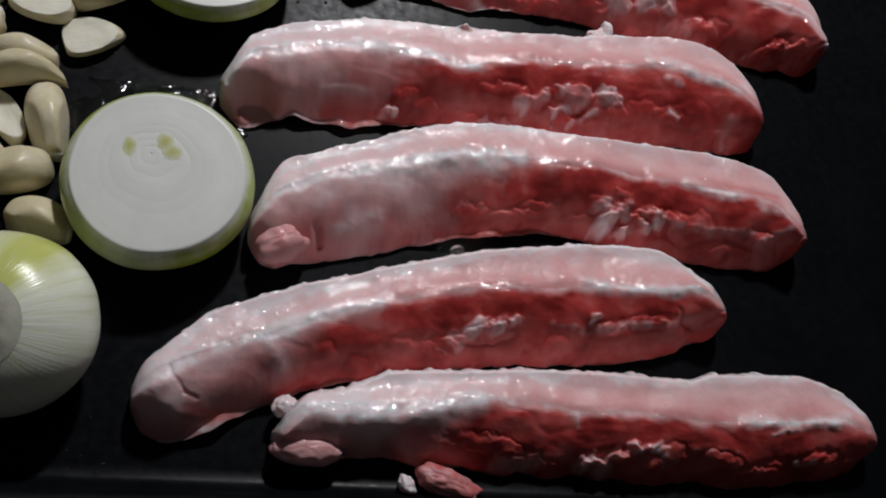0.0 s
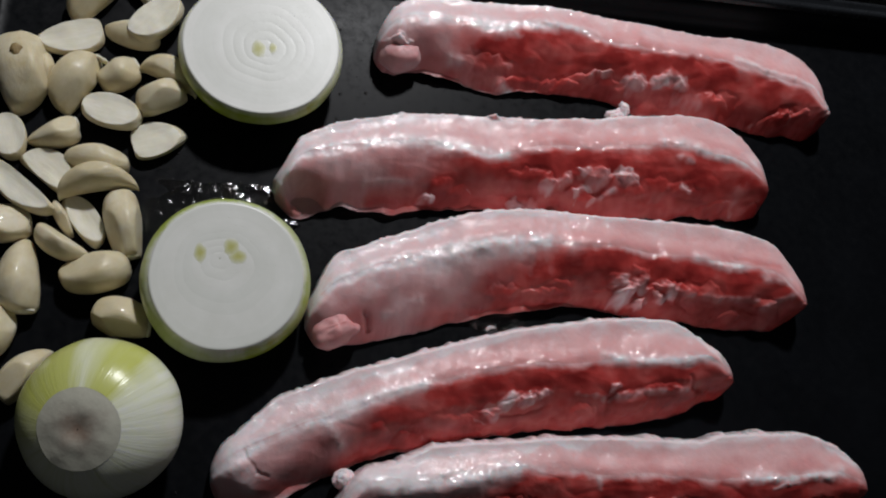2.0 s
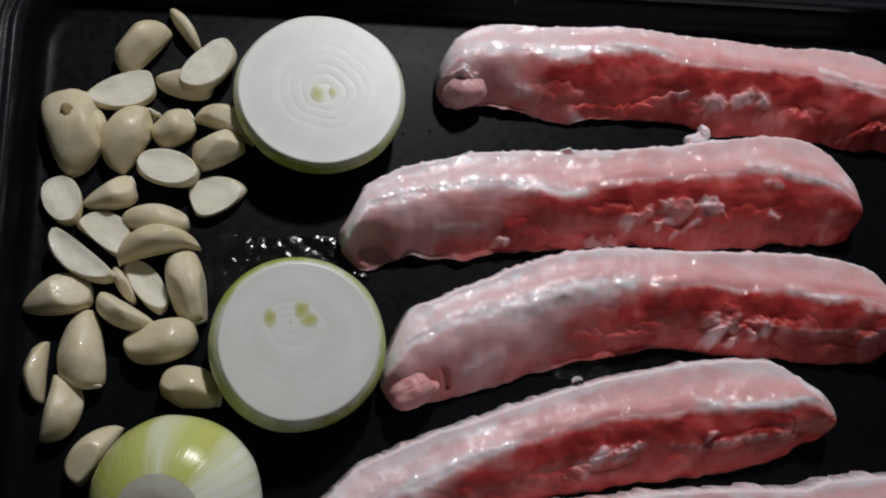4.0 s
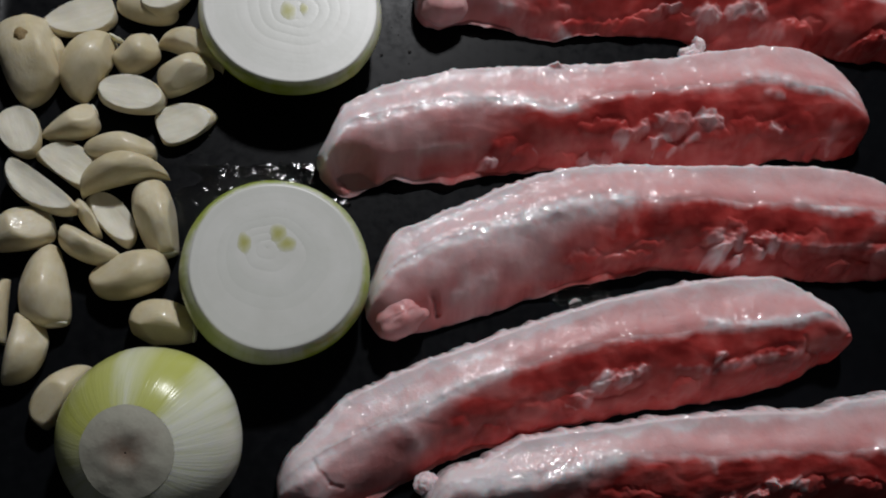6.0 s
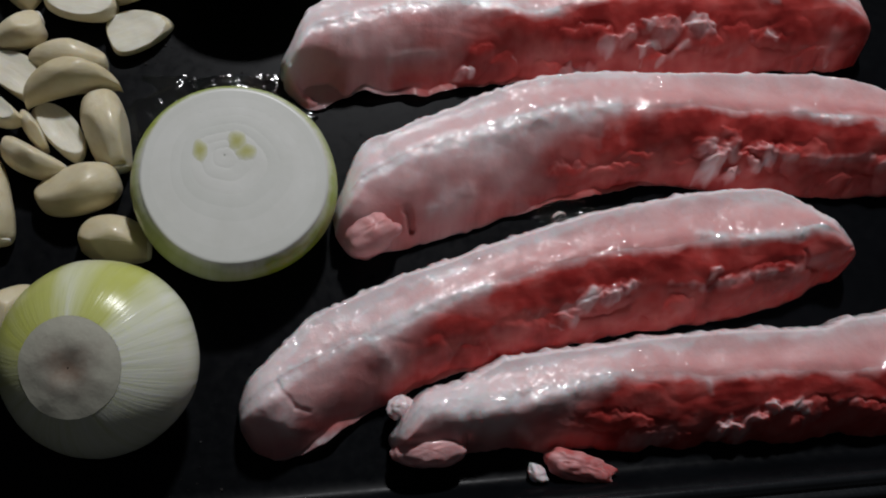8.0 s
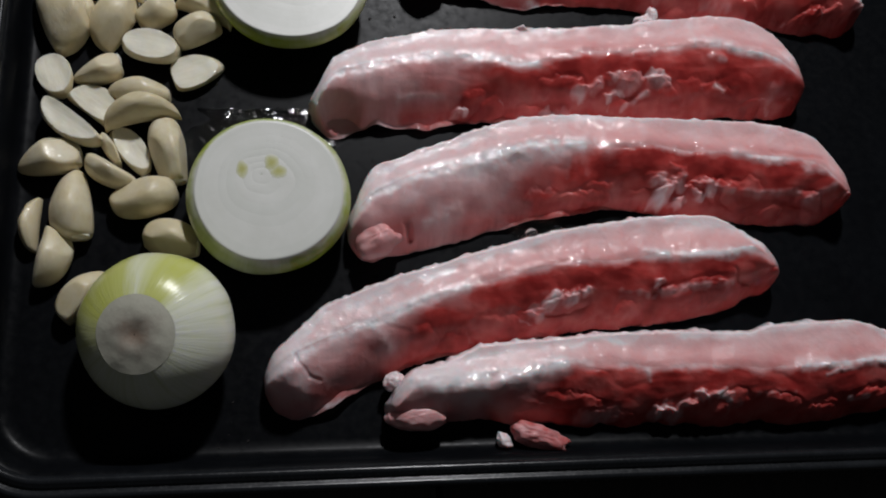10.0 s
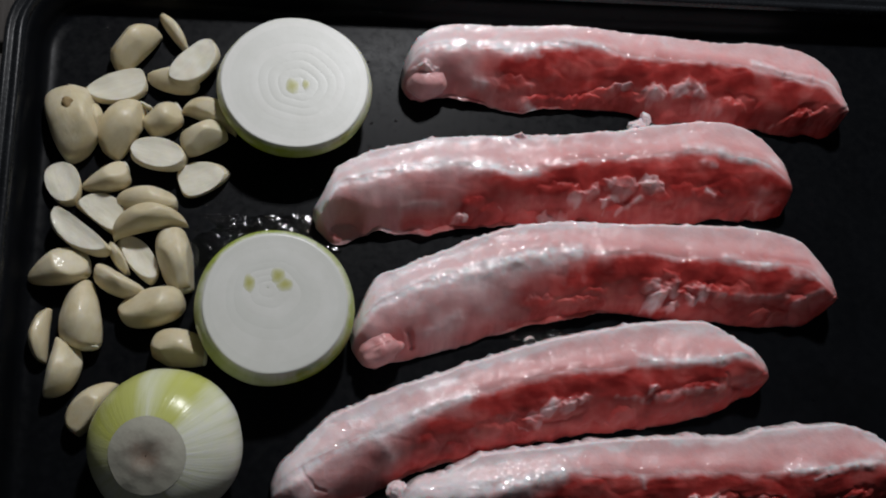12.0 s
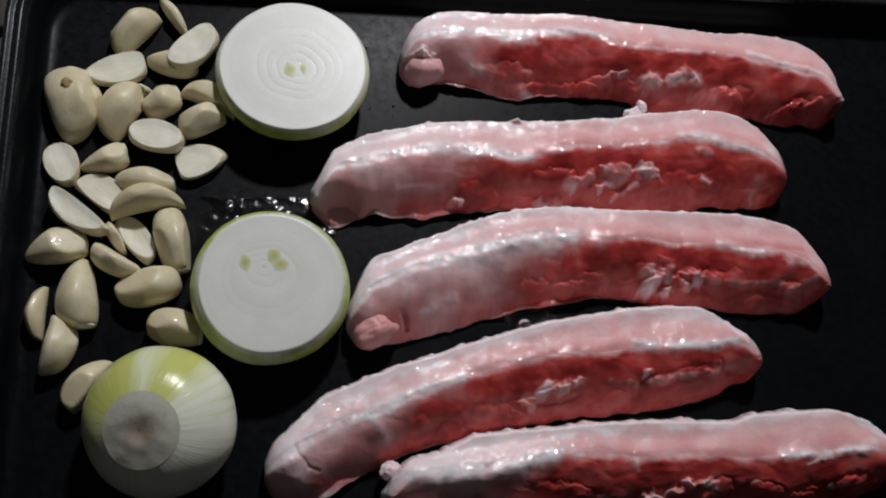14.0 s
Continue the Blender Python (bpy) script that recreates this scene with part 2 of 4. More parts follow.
TABLE_TOP = -0.03
table = thing("wooden_table", pose(0, 0, -0.78), "weathered grey-brown slatted wooden table under the griddle", "table")
ys = -0.55
plank_no = 0
while ys < 1.0:
    wide = 0.094
    for x0, x1 in ((-0.75, -0.02), (-0.016, 0.75)):
        p = slab("plank", x0, x1, ys, ys + wide, TABLE_TOP - 0.022, TABLE_TOP + 0.0006 * (plank_no % 3), WOOD)
        p.parent = table
        p.matrix_parent_inverse = table.matrix_world.inverted()
        plank_no += 1
    ys += wide + 0.005
for lx in (-0.68, 0.68):
    for ly in (-0.48, 0.92):
        p = slab("leg", lx - 0.03, lx + 0.03, ly - 0.03, ly + 0.03, -0.78, TABLE_TOP - 0.022, WOOD)
        p.parent = table
        p.matrix_parent_inverse = table.matrix_world.inverted()


# ---- griddle ----
PAN = (-0.1950, 0.275, 0.0932, 0.3580)      # outer edges


def rounded(x0, x1, y0, y1, r, n=10):
    pts = []
    for cx, cy, a0 in ((x1 - r, y1 - r, 0), (x0 + r, y1 - r, 90), (x0 + r, y0 + r, 180), (x1 - r, y0 + r, 270)):
        for k in range(n + 1):
            a = radians(a0 + 90 * k / n)
            pts.append((cx + r * math.cos(a), cy + r * math.sin(a)))
    return pts


def rings(levels, cap_first=False, cap_last=False):
    """Skin over rounded rectangles: levels of (inset, z, corner radius)."""
    bm = bmesh.new()
    loops = []
    for inset, z, r in levels:
        x0, x1, y0, y1 = PAN
        loops.append([bm.verts.new((x, y, z)) for x, y in rounded(x0 + inset, x1 - inset, y0 + inset, y1 - inset, r)])
    for a, b in zip(loops, loops[1:]):
        for i in range(len(a)):
            j = (i + 1) % len(a)
            bm.faces.new((a[i], a[j], b[j], b[i]))
    if cap_first:
        bm.faces.new(loops[0])
    if cap_last:
        bm.faces.new(loops[-1])
    bmesh.ops.recalc_face_normals(bm, faces=bm.faces)
    return bm


griddle = thing("electric_griddle", pose(0, 0, TABLE_TOP), "black non-stick rectangular electric griddle with a raised rim", "griddle")


def on_griddle(ob):
    ob.parent = griddle
    ob.matrix_parent_inverse = griddle.matrix_world.inverted()
    return ob


on_griddle(part("cooking_plate", rings([(0.0086, 0.0128, 0.027), (0.0104, 0.0118, 0.0255), (0.0125, 0.0045, 0.024), (0.0140, 0.0016, 0.0225), (0.0165, 0.0003, 0.020), (0.0200, 0.0, 0.0165)], cap_last=True), COATING, label="matt black non-stick plate, wet with fat"))
on_griddle(part("rim", rings([(0.0086, 0.0128, 0.027), (0.0080, 0.0150, 0.0275), (0.0070, 0.0159, 0.0285), (0.0056, 0.0156, 0.030), (0.0046, 0.0138, 0.031), (0.0036, 0.0138, 0.032), (0.0026, 0.0150, 0.033), (0.0012, 0.0152, 0.0344), (0.0003, 0.0142, 0.0353), (0.0, 0.0125, 0.0356), (0.0, 0.006, 0.0356)]), RIM, label="glossy black double-beaded rim"))
on_griddle(part("body", rings([(0.0, 0.006, 0.0356), (0.003, 0.0, 0.033), (0.012, -0.018, 0.026), (0.016, -0.022, 0.02)], cap_last=True), RIM, label="black outer housing"))
for fx in (-0.15, 0.225):
    for fy in (0.14, 0.31):
        bm = bmesh.new()
        bmesh.ops.create_cone(bm, cap_ends=True, segments=20, radius1=0.010, radius2=0.012, depth=0.008, matrix=Matrix.Translation((fx, fy, -0.026)))
        on_griddle(part("foot", bm, RIM))

bm = bmesh.new()
bmesh.ops.create_cube(bm, size=1, matrix=Matrix.LocRotScale((0.014, 0.407, 0.001), None, (0.354, 0.090, 0.054)))
bmesh.ops.bevel(bm, geom=bm.edges[:], offset=0.006, segments=3, affect="EDGES", profile=0.5)
on_griddle(part("control_housing", bm, COATING, label="plain black housing behind the far rim"))

# a pale tray beyond the far end of the griddle
bm = bmesh.new()
prev = None
for inset, z, r in ((0.030, 0.003, 0.010), (0.0125, 0.004, 0.018), (0.0105, 0.007, 0.020), (0.0085, 0.0385, 0.022), (0.0075, 0.0398, 0.023), (0.0010, 0.0400, 0.028), (0.0, 0.0392, 0.029), (0.0002, 0.0376, 0.029), (0.0065, 0.0370, 0.024), (0.0090, 0.003, 0.020), (0.0115, 0.0, 0.018)):
    loop = [bm.verts.new((x, y, z)) for x, y in rounded(inset, 0.150 - inset, inset, 0.190 - inset, r)]
    if prev:
        for k in range(len(loop)):
            bm.faces.new((prev[k], prev[(k + 1) % len(loop)], loop[(k + 1) % len(loop)], loop[k]))
    else:
        bm.faces.new(loop)
    prev = loop
bm.faces.new(prev)
bmesh.ops.recalc_face_normals(bm, faces=bm.faces)
tray = part("tray", bm, GREY)
tray.matrix_world = pose(0.2075, 0.3630, TABLE_TOP + 0.0015, 0, 0, 6.5)
tagged(tray, "pale grey-blue plastic tray on the table beside the griddle", "tray")


# ---- pork strips ----
def lattice(ix, iy, iz):
    """A hash of lattice points, as unsigned 32-bit numbers."""
    h = ix.astype(np.uint32) * np.uint32(374761393) + iy.astype(np.uint32) * np.uint32(668265263) + iz.astype(np.uint32) * np.uint32(2147483647)
    h = (h ^ (h >> np.uint32(13))) * np.uint32(1274126177)
    return h ^ (h >> np.uint32(16))


def soft_noise(x, y, z):
    """Gradient noise of whole arrays, about -1 to 1."""
    x, y, z = np.broadcast_arrays(np.asarray(x, float), np.asarray(y, float), np.asarray(z, float))
    ix, iy, iz = (np.floor(c).astype(np.int64) for c in (x, y, z))
    fx, fy, fz = x - ix, y - iy, z - iz
    wx, wy, wz = (f * f * f * (f * (f * 6 - 15) + 10) for f in (fx, fy, fz))
    out = 0.0
    for dx in (0, 1):
        for dy in (0, 1):
            for dz in (0, 1):
                h = lattice(ix + dx, iy + dy, iz + dz)
                g = [((h >> np.uint32(s)) & np.uint32(255)).astype(float) / 127.5 - 1 for s in (0, 8, 16)]
                dot = g[0] * (fx - dx) + g[1] * (fy - dy) + g[2] * (fz - dz)
                out = out + dot * (wx if dx else 1 - wx) * (wy if dy else 1 - wy) * (wz if dz else 1 - wz)
    return 1.5 * out


def cloudy(x, y, z, octaves=3):
    total, size = 0.0, 1.0
    for k in range(octaves):
        total = total + size * soft_noise(x * 2**k + 5.3 * k, y * 2**k + 1.7 * k, z + 9.1 * k)
        size *= 0.5
    return total


def curve_through(xs, ys):
    """A smooth curve through stations, for whole arrays."""
    xs, ys = np.array(xs, float), np.array(ys, float)
    slope = np.gradient(ys, xs)

    def at(x):
        i = np.clip(np.searchsorted(xs, x) - 1, 0, len(xs) - 2)
        h = xs[i + 1] - xs[i]
        s = np.clip((x - xs[i]) / h, 0, 1)
        return ((2 * s**3 - 3 * s * s + 1) * ys[i] + (s**3 - 2 * s * s + s) * h * slope[i]
                + (3 * s * s - 2 * s**3) * ys[i + 1] + (s**3 - s * s) * h * slope[i + 1])
    return at


def bell(d):
    return np.exp(-d * d)


def step_up(d):
    return 1 / (1 + np.exp(-np.clip(d, -40, 40)))


def arch(t):
    """A quarter circle: 0 at 0, 1 from 1 on."""
    t = np.clip(t, 0, 1)
    return np.sqrt(np.maximum(0.0, 1 - (1 - t) ** 2))


def pork_strip(rows, marks, height, seed, pale, skin, fall, ribbon, lifts=(), label=""):
    """rows: (x, far edge, seam between fat and lean, near edge) along the strip. marks: (x, y, x, y, half width,
    height, colour) of streaks, knobs, cuts and pockets; colour 1 is white fat, below 0 red lean. pale: x at the seam
    and at the near edge up to which fat covers the lean.
    skin: width of the white skin edge at the two ends, its white partly painted light. fall: how far the lean sags
    below the seam. ribbon: width of the raised white seam at the two ends. lifts: (x, spread, height) of the raised
    near edge."""
    far, seam, near = (curve_through([r[0] for r in rows], [r[k] for r in rows]) for k in (1, 2, 3))
    x0, x1 = rows[0][0], rows[-1][0]
    nu, nv, nb = 520, 128, 12
    u = np.linspace(0, 1, nu + 1)
    u = (0.4 * (0.5 - 0.5 * np.cos(math.pi * u)) + 0.6 * u)[:, None]
    x = x0 + (x1 - x0) * u
    end = np.minimum(x - x0, x1 - x)
    floor = np.where(u < 0.5, 0.20, 0.45)
    pinch = floor + (1 - floor) * arch(end / np.where(u < 0.5, 0.0050, 0.0035)) ** 0.55
    swell = arch(end / np.where(u < 0.5, 0.010, 0.010))
    f, n = far(x) + 0.0006 * cloudy(x * 55, seed, 17.0) * swell, near(x) + (0.0012 + 0.0008 * step_up((u - 0.3) * 20)) * cloudy(x * 60, seed, 19.0, 2) * swell
    if_tip = np.where(u < 0.5, 0.6 * rows[0][1] + 0.4 * rows[0][3], 0.5 * (rows[-1][1] + rows[-1][3]))
    f, n = if_tip + (f - if_tip) * pinch, if_tip + (n - if_tip) * pinch
    s = np.clip(seam(x) + 0.0011 * cloudy(x * 48, seed, 2.0, 4), n + 0.34 * (f - n), f - 0.22 * (f - n))
    v = np.linspace(0, 1, nv)
    v = (0.45 * (0.5 - 0.5 * np.cos(math.pi * v)) + 0.55 * v)[None, :]
    mid = 0.42
    y = np.where(v < mid, f + (s - f) * v / mid, s + (n - s) * (v - mid) / (1 - mid))
    x = x + 0 * y
    back, down, out = f - y, s - y, y - n
    h = height * (0.30 + 0.70 * swell) * (1 + 0.09 * cloudy(x[:, :1] * 24, seed, 0.0, 2))
    fat_wide, lean_wide = np.maximum(f - s, 1e-4), np.maximum(s - n, 1e-4)
    a, q = np.clip(back / fat_wide, 0, 1), np.clip(down / lean_wide, 0, 1)
    z = 0.88 + 0.12 * np.sin(0.5 * math.pi * a) ** 2 - 0.04 * np.sin(math.pi * a) ** 2
    covered = step_up((pale[0] + (pale[1] - pale[0]) * q - x + 0.010 * cloudy(x * 60, y * 70, seed, 3)) / 0.0075)
    band = (ribbon[0] + (ribbon[1] - ribbon[0]) * np.clip(u * 1.6, 0, 1)) * (1 + 0.55 * cloudy(x[:, :1] * 60, seed, 13.0, 3))
    past = np.clip((down - 1.1 * band) / np.maximum(lean_wide - 1.1 * band, 1e-4), 0, 1)
    ledge = (0.008 + 0.03 * cloudy(x[:, :1] * 45, seed, 14.0)) * (1 - 0.75 * covered)
    z = z - np.where(down > 0, ledge * step_up((down - 1.5 * band - 0.0012) / np.maximum(0.35 * band, 0.0010)) + fall * past ** 1.7, 0)
    z = h * z * arch(back / 0.0026) ** 0.7 * arch((out + 0.0004) / 0.0050) ** 0.7
    z = z + swell * (0.10 * band * (1 + 0.9 * cloudy(x * 150, y * 150, seed + 20, 2)) * bell((down - 1.05 * band) / (0.95 * band)) - 0.00008 * bell((down + 0.0008) / 0.0012))
    # relief: broad swells, skin beads, fibres
    body = np.clip(z / height * 1.6, 0, 1) * (0.3 + 0.7 * swell)
    edge, lower = bell(back / 0.0022), step_up((down - 0.0006) / 0.0005)
    z = z + body * (0.0009 * cloudy(x * 50, y * 60, seed, 2) + 0.00012 * cloudy(x * 170, y * 190, seed + 1, 2))
    z = z + body * lower * (1 - 0.7 * covered) * (0.0007 * cloudy(x * 60, y * 90, seed + 2, 2) - 0.0003 * bell(cloudy(x * 30, y * 60, seed + 21) / 0.16) + 0.00008 * cloudy(x * 220, y * 500, seed + 3, 2))
    z = z + 0.0004 * body * covered * lower * cloudy(x * 85, y * 85, seed + 4, 2)
    beads = np.maximum(0, cloudy(x * 330, y * 330, seed + 5, 2))
    coarse = np.maximum(0, cloudy(x * 150, y * 150, seed + 22, 2))
    z = z + swell * beads * (0.0006 * edge + 0.00012 * bell((down - 0.0004) / 0.0012) + 0.00003)
    # streaks, knobs, cuts and pockets
    wx, wy = x + 0.0010 * cloudy(x * 130, y * 130, seed + 6), y + 0.0009 * cloudy(x * 130, y * 130, seed + 7)
    bumpy = 0.90 + 0.40 * cloudy(x * 170, y * 170, seed + 8, 2)
    white, red = np.zeros_like(z), np.zeros_like(z)
    rng = np.random.RandomState(int(seed * 29))
    gate = np.clip(swell * 1.5, 0, 1)
    ux, uy = wx + 0.0013 * cloudy(x * 260, y * 260, seed + 25, 2), wy + 0.0013 * cloudy(x * 260, y * 260, seed + 26, 2)
    # lobes of muscle along the near edge, with crevices and films of fat between them
    for k in range(15):
        cx = x0 + (x1 - x0) * (k + rng.uniform(0.1, 0.9)) / 15
        low = rng.uniform(0.58, 1.0)
        cy = float(seam(np.array(cx))) * (1 - low) + float(near(np.array(cx))) * low
        rx, ry, turn = rng.uniform(0.0060, 0.0140), rng.uniform(0.0026, 0.0050), rng.normal() * 0.22
        d2 = (((ux - cx) + (uy - cy) * turn) / rx) ** 2 + (((uy - cy) - (ux - cx) * turn) / ry) ** 2
        dome = np.maximum(0, 1 - d2)
        bare = (1 - covered) ** 2
        z = z + gate * bare * (rng.uniform(0.0006, 0.0018) * dome - 0.0003 * bell((d2 - 1.2) / 0.35))
        red = np.maximum(red, bare * rng.uniform(0.1, 0.6) * dome)
        white = np.maximum(white, rng.uniform(0.0, 0.45) * bare * bell((d2 - 0.80) / 0.22) * (uy > cy) * np.clip(0.5 + 0.9 * cloudy(x * 200, y * 200, seed + 27, 2), 0, 1))
    for ax, ay, bx, by, wide, tall, colour in marks:
        long = math.hypot(bx - ax, by - ay)
        if tall >= 0.0016 and colour > 0.5 and wide < 0.0034:
            # a row of lumps of fat and torn muscle
            for k in range(2 + int(long / (1.3 * wide))):
                t = rng.rand()
                cx, cy = ax + (bx - ax) * t + rng.normal() * 0.35 * wide, ay + (by - ay) * t + rng.normal() * 0.55 * wide
                r, turn = wide * rng.uniform(1.1, 2.1), math.atan2(by - ay, bx - ax) + rng.normal() * 0.35
                r = min(r, 0.0044)
                c, s2 = math.cos(turn), math.sin(turn)
                d2 = (((ux - cx) * c + (uy - cy) * s2) / (1.45 * r)) ** 2 + (((uy - cy) * c - (ux - cx) * s2) / (0.85 * r)) ** 2
                dome = np.maximum(0, 1 - d2)
                z = z + gate * 0.42 * tall * rng.uniform(0.6, 1.3) * np.clip(bumpy, 0.4, 1.4) * dome
                white = np.maximum(white, colour * rng.uniform(0.35, 1.0) * dome**0.45 * np.clip(0.85 + 0.4 * cloudy(x * 300, y * 300, seed + 18, 2), 0, 1))
            continue
        along = np.clip(((wx - ax) * (bx - ax) + (wy - ay) * (by - ay)) / max(long * long, 1e-9), 0, 1)
        d = np.hypot(wx - ax - along * (bx - ax), wy - ay - along * (by - ay)) / (wide if tall > 0 or colour > -0.1 else 1.35 * wide)
        z = z + (0.48 if tall > 0 else 0.65 if colour < -0.55 else 0.38 if colour else 0.22) * tall * np.exp(-d**2) * (np.clip(bumpy, 0.3, 1.4) if tall > 0 else 1) * gate
        white = np.maximum(white, max(colour, 0) * np.exp(-((0.8 * d) ** 2)) * np.clip(0.1 + 0.7 * bumpy + 0.45 * cloudy(x * 260, y * 260, seed + 18, 2), 0, 1))
        red = np.maximum(red, max(-colour, 0) * np.exp(-d**2))
    lift = sum(tall * bell((x[:, :1] - at) / wide) for at, wide, tall in lifts) if lifts else 0.0
    lift = (lift + 0.0016 * np.maximum(0, cloudy(x[:, :1] * 75, seed, 8.0)) * swell) * (0.8 + 0.5 * cloudy(x[:, :1] * 95, seed, 7.0, 2))
    z = np.maximum(z, lift * np.clip((q - 0.1) / 0.7, 0, 1) ** 1.5 + 0.0009)
    y = y + edge * swell * (0.0009 * beads + 0.0011 * coarse)
    y = y + bell(out / 0.004) * swell * (0.0011 * cloudy(x * 85, seed, 20.0, 2) + 0.0004 * cloudy(x * 320, seed, 21.0, 2))
    # colour: lean, white fat and wetness
    lean = step_up((down - band + 0.0016 * cloudy(x * 110, y * 60, seed + 11, 3)) / 0.0011) * (1 - covered * np.clip(0.90 - 0.30 * q + 0.35 * cloudy(x * 60, y * 60, seed + 12, 2), 0.5, 1))
    lean = lean * (1 - 0.40 * np.clip(1.2 * cloudy(x * 32, y * 80, seed + 13, 2), 0, 1)) * (1 - white)
    lean = np.clip(np.maximum(lean, red), 0, 1)
    # white skin, painted wider and whiter for the strong light on the far edge
    rind = 1.25 * (skin[0] + (skin[1] - skin[0]) * np.clip(u * 1.3, 0, 1)) * (0.9 + 0.8 * cloudy(x[:, :1] * 70, seed, 16.0))
    wht = step_up((rind - back) / 0.0006)
    left = np.clip(1 - u / 0.45, 0, 1)
    wht = wht + (0.42 + 0.5 * left) * bell((down - 0.45 * band) / (0.75 * band)) * np.clip(0.35 + 1.1 * cloudy(x[:, :1] * 42, seed, 15.0, 3) + 0.7 * cloudy(x * 260, y * 260, seed + 17, 2) + 0.5 * left, 0, 1)
    wht = wht + np.where(down < 0, 0.80 * left + (0.62 - 0.35 * left) * np.clip(1 - 1.25 * a + 0.25 * cloudy(x * 70, y * 70, seed + 23, 2), 0, 1) ** 1.3, 0)
    lean = np.maximum(lean, np.where(down < 0, 0.42 * np.clip((a - 0.45) / 0.55, 0, 1) * (1 - left) * np.clip(0.75 + 0.5 * cloudy(x * 50, y * 60, seed + 24, 2), 0, 1), 0))
    wht = wht + covered * lower * np.clip(0.44 - 0.38 * q + 0.28 * cloudy(x * 60, y * 60, seed + 14), 0, 1) + white
    wht = wht + 0.35 * bell(out / 0.0018) * np.clip(0.2 + cloudy(x * 90, y * 20, seed + 15), 0, 1)
    wet = np.clip(np.maximum(bell(back / 0.0050), bell((down - 0.0004) / 0.0022)) * (0.8 + 0.7 * cloudy(x * 80, y * 80, seed + 16, 2)) + 0.4 * white + 0.15, 0, 1)
    # the underside, from the near edge back to the far one
    k = np.linspace(0, 1, nb + 2)[None, 1:-1]
    shape = np.broadcast_to
    under_z = 0.0006 + np.maximum(0, z[:, -1:] - 0.0009) * (1 - k) ** 0.6
    top = np.stack([np.concatenate([x, shape(x[:, :1], (nu + 1, nb))], 1), np.concatenate([y, y[:, -1:] + (y[:, :1] - y[:, -1:]) * k], 1), np.concatenate([z, under_z], 1)], 2)
    fill = lambda arr, value: np.concatenate([np.clip(arr, 0, 1), np.full((nu + 1, nb), value)], 1)
    layers = (("lean", fill(lean, 0.6)), ("pale", fill(wht, 0.2)), ("wet", fill(wet, 0.2)))
    nrm = np.cross(np.gradient(top, axis=1), np.gradient(top, axis=0))
    nrm /= np.maximum(np.linalg.norm(nrm, axis=2, keepdims=True), 1e-12)
    if nrm[nu // 2, nv // 2, 2] < 0:
        nrm = -nrm
    xm = (x0 + x1) / 2
    strip = thing("pork_belly_strip", pose(xm, float(seam(np.array(xm))), 0), label, "pork belly", "pork strips on the griddle")
    origin = np.array(strip.matrix_world.translation)
    cut, total = int(mid * nv) + 3, nv + nb
    for name, cols, text in (("fat_layer", list(range(0, cut + 1)), "glistening white and pink fat layer"),
                             ("lean_layer", list(range(cut, total)) + [0], "raw red lean layer with white streaks")):
        w = len(cols)
        i, j = np.meshgrid(np.arange(nu) * w, np.arange(w - 1), indexing="ij")
        corner = (i + j).ravel()
        faces = np.stack([corner, corner + 1, corner + 1 + w, corner + w], 1).tolist()
        faces += [tuple(range(w - 1, -1, -1)), tuple(range(nu * w, nu * w + w))]
        me = bpy.data.meshes.new(name)
        me.from_pydata((top[:, cols] - origin).reshape(-1, 3).tolist(), [], faces)
        for key, data in layers:
            attr = me.attributes.new(key, "FLOAT", "POINT")
            attr.data.foreach_set("value", data[:, cols].astype(np.float32).ravel())
        me.shade_smooth()
        me.normals_split_custom_set_from_vertices(nrm[:, cols].reshape(-1, 3).tolist())
        me.materials.append(MEAT)
        ob = new(name, me)
        ob.parent = strip
        tagged(ob, text)
    return strip


def meat_lump(strip, name, x, y, z, r, yaw, seed, lean=0.0, pale=0.5, label="", rough=0.3, hollow=None, roll=0.0):
    """hollow: direction, width and depth of a hole in a curled end."""
    bm = lump(r, seed, rough, 28, 44)
    bm.verts.index_update()
    inside = [0.0] * len(bm.verts)
    if hollow:
        way, wide, deep = Vector(hollow[0]).normalized(), hollow[1], hollow[2]
        for p in bm.verts:
            d = Vector((p.co.x / r[0], p.co.y / r[1], p.co.z / r[2])).normalized()
            inside[p.index] = float(step_up((wide - d.angle(way)) * 8))
            p.co *= 1 - deep * inside[p.index]
    me = bpy.data.meshes.new(name)
    bm.to_mesh(me)
    bm.free()
    spots = [0.5 + fbm(p.co * 260 + Vector((seed, 0, 0)), 2) for p in me.vertices]
    for key, value in (("lean", lean), ("pale", pale), ("wet", 0.4)):
        attr = me.attributes.new(key, "FLOAT", "POINT")
        attr.data.foreach_set("value", [min(1.0, max(0.0, (value + (0.35 - value) * k if key == "lean" else value * (1 - k)) * (0.8 + 0.4 * s))) for k, s in zip(inside, spots)])
    ob = link(name, me, MEAT, strip, label)
    ob.matrix_basis = strip.matrix_world.inverted() @ pose(x, y, z, 0, roll, yaw) if strip else pose(x, y, z, 0, roll, yaw)
    return ob


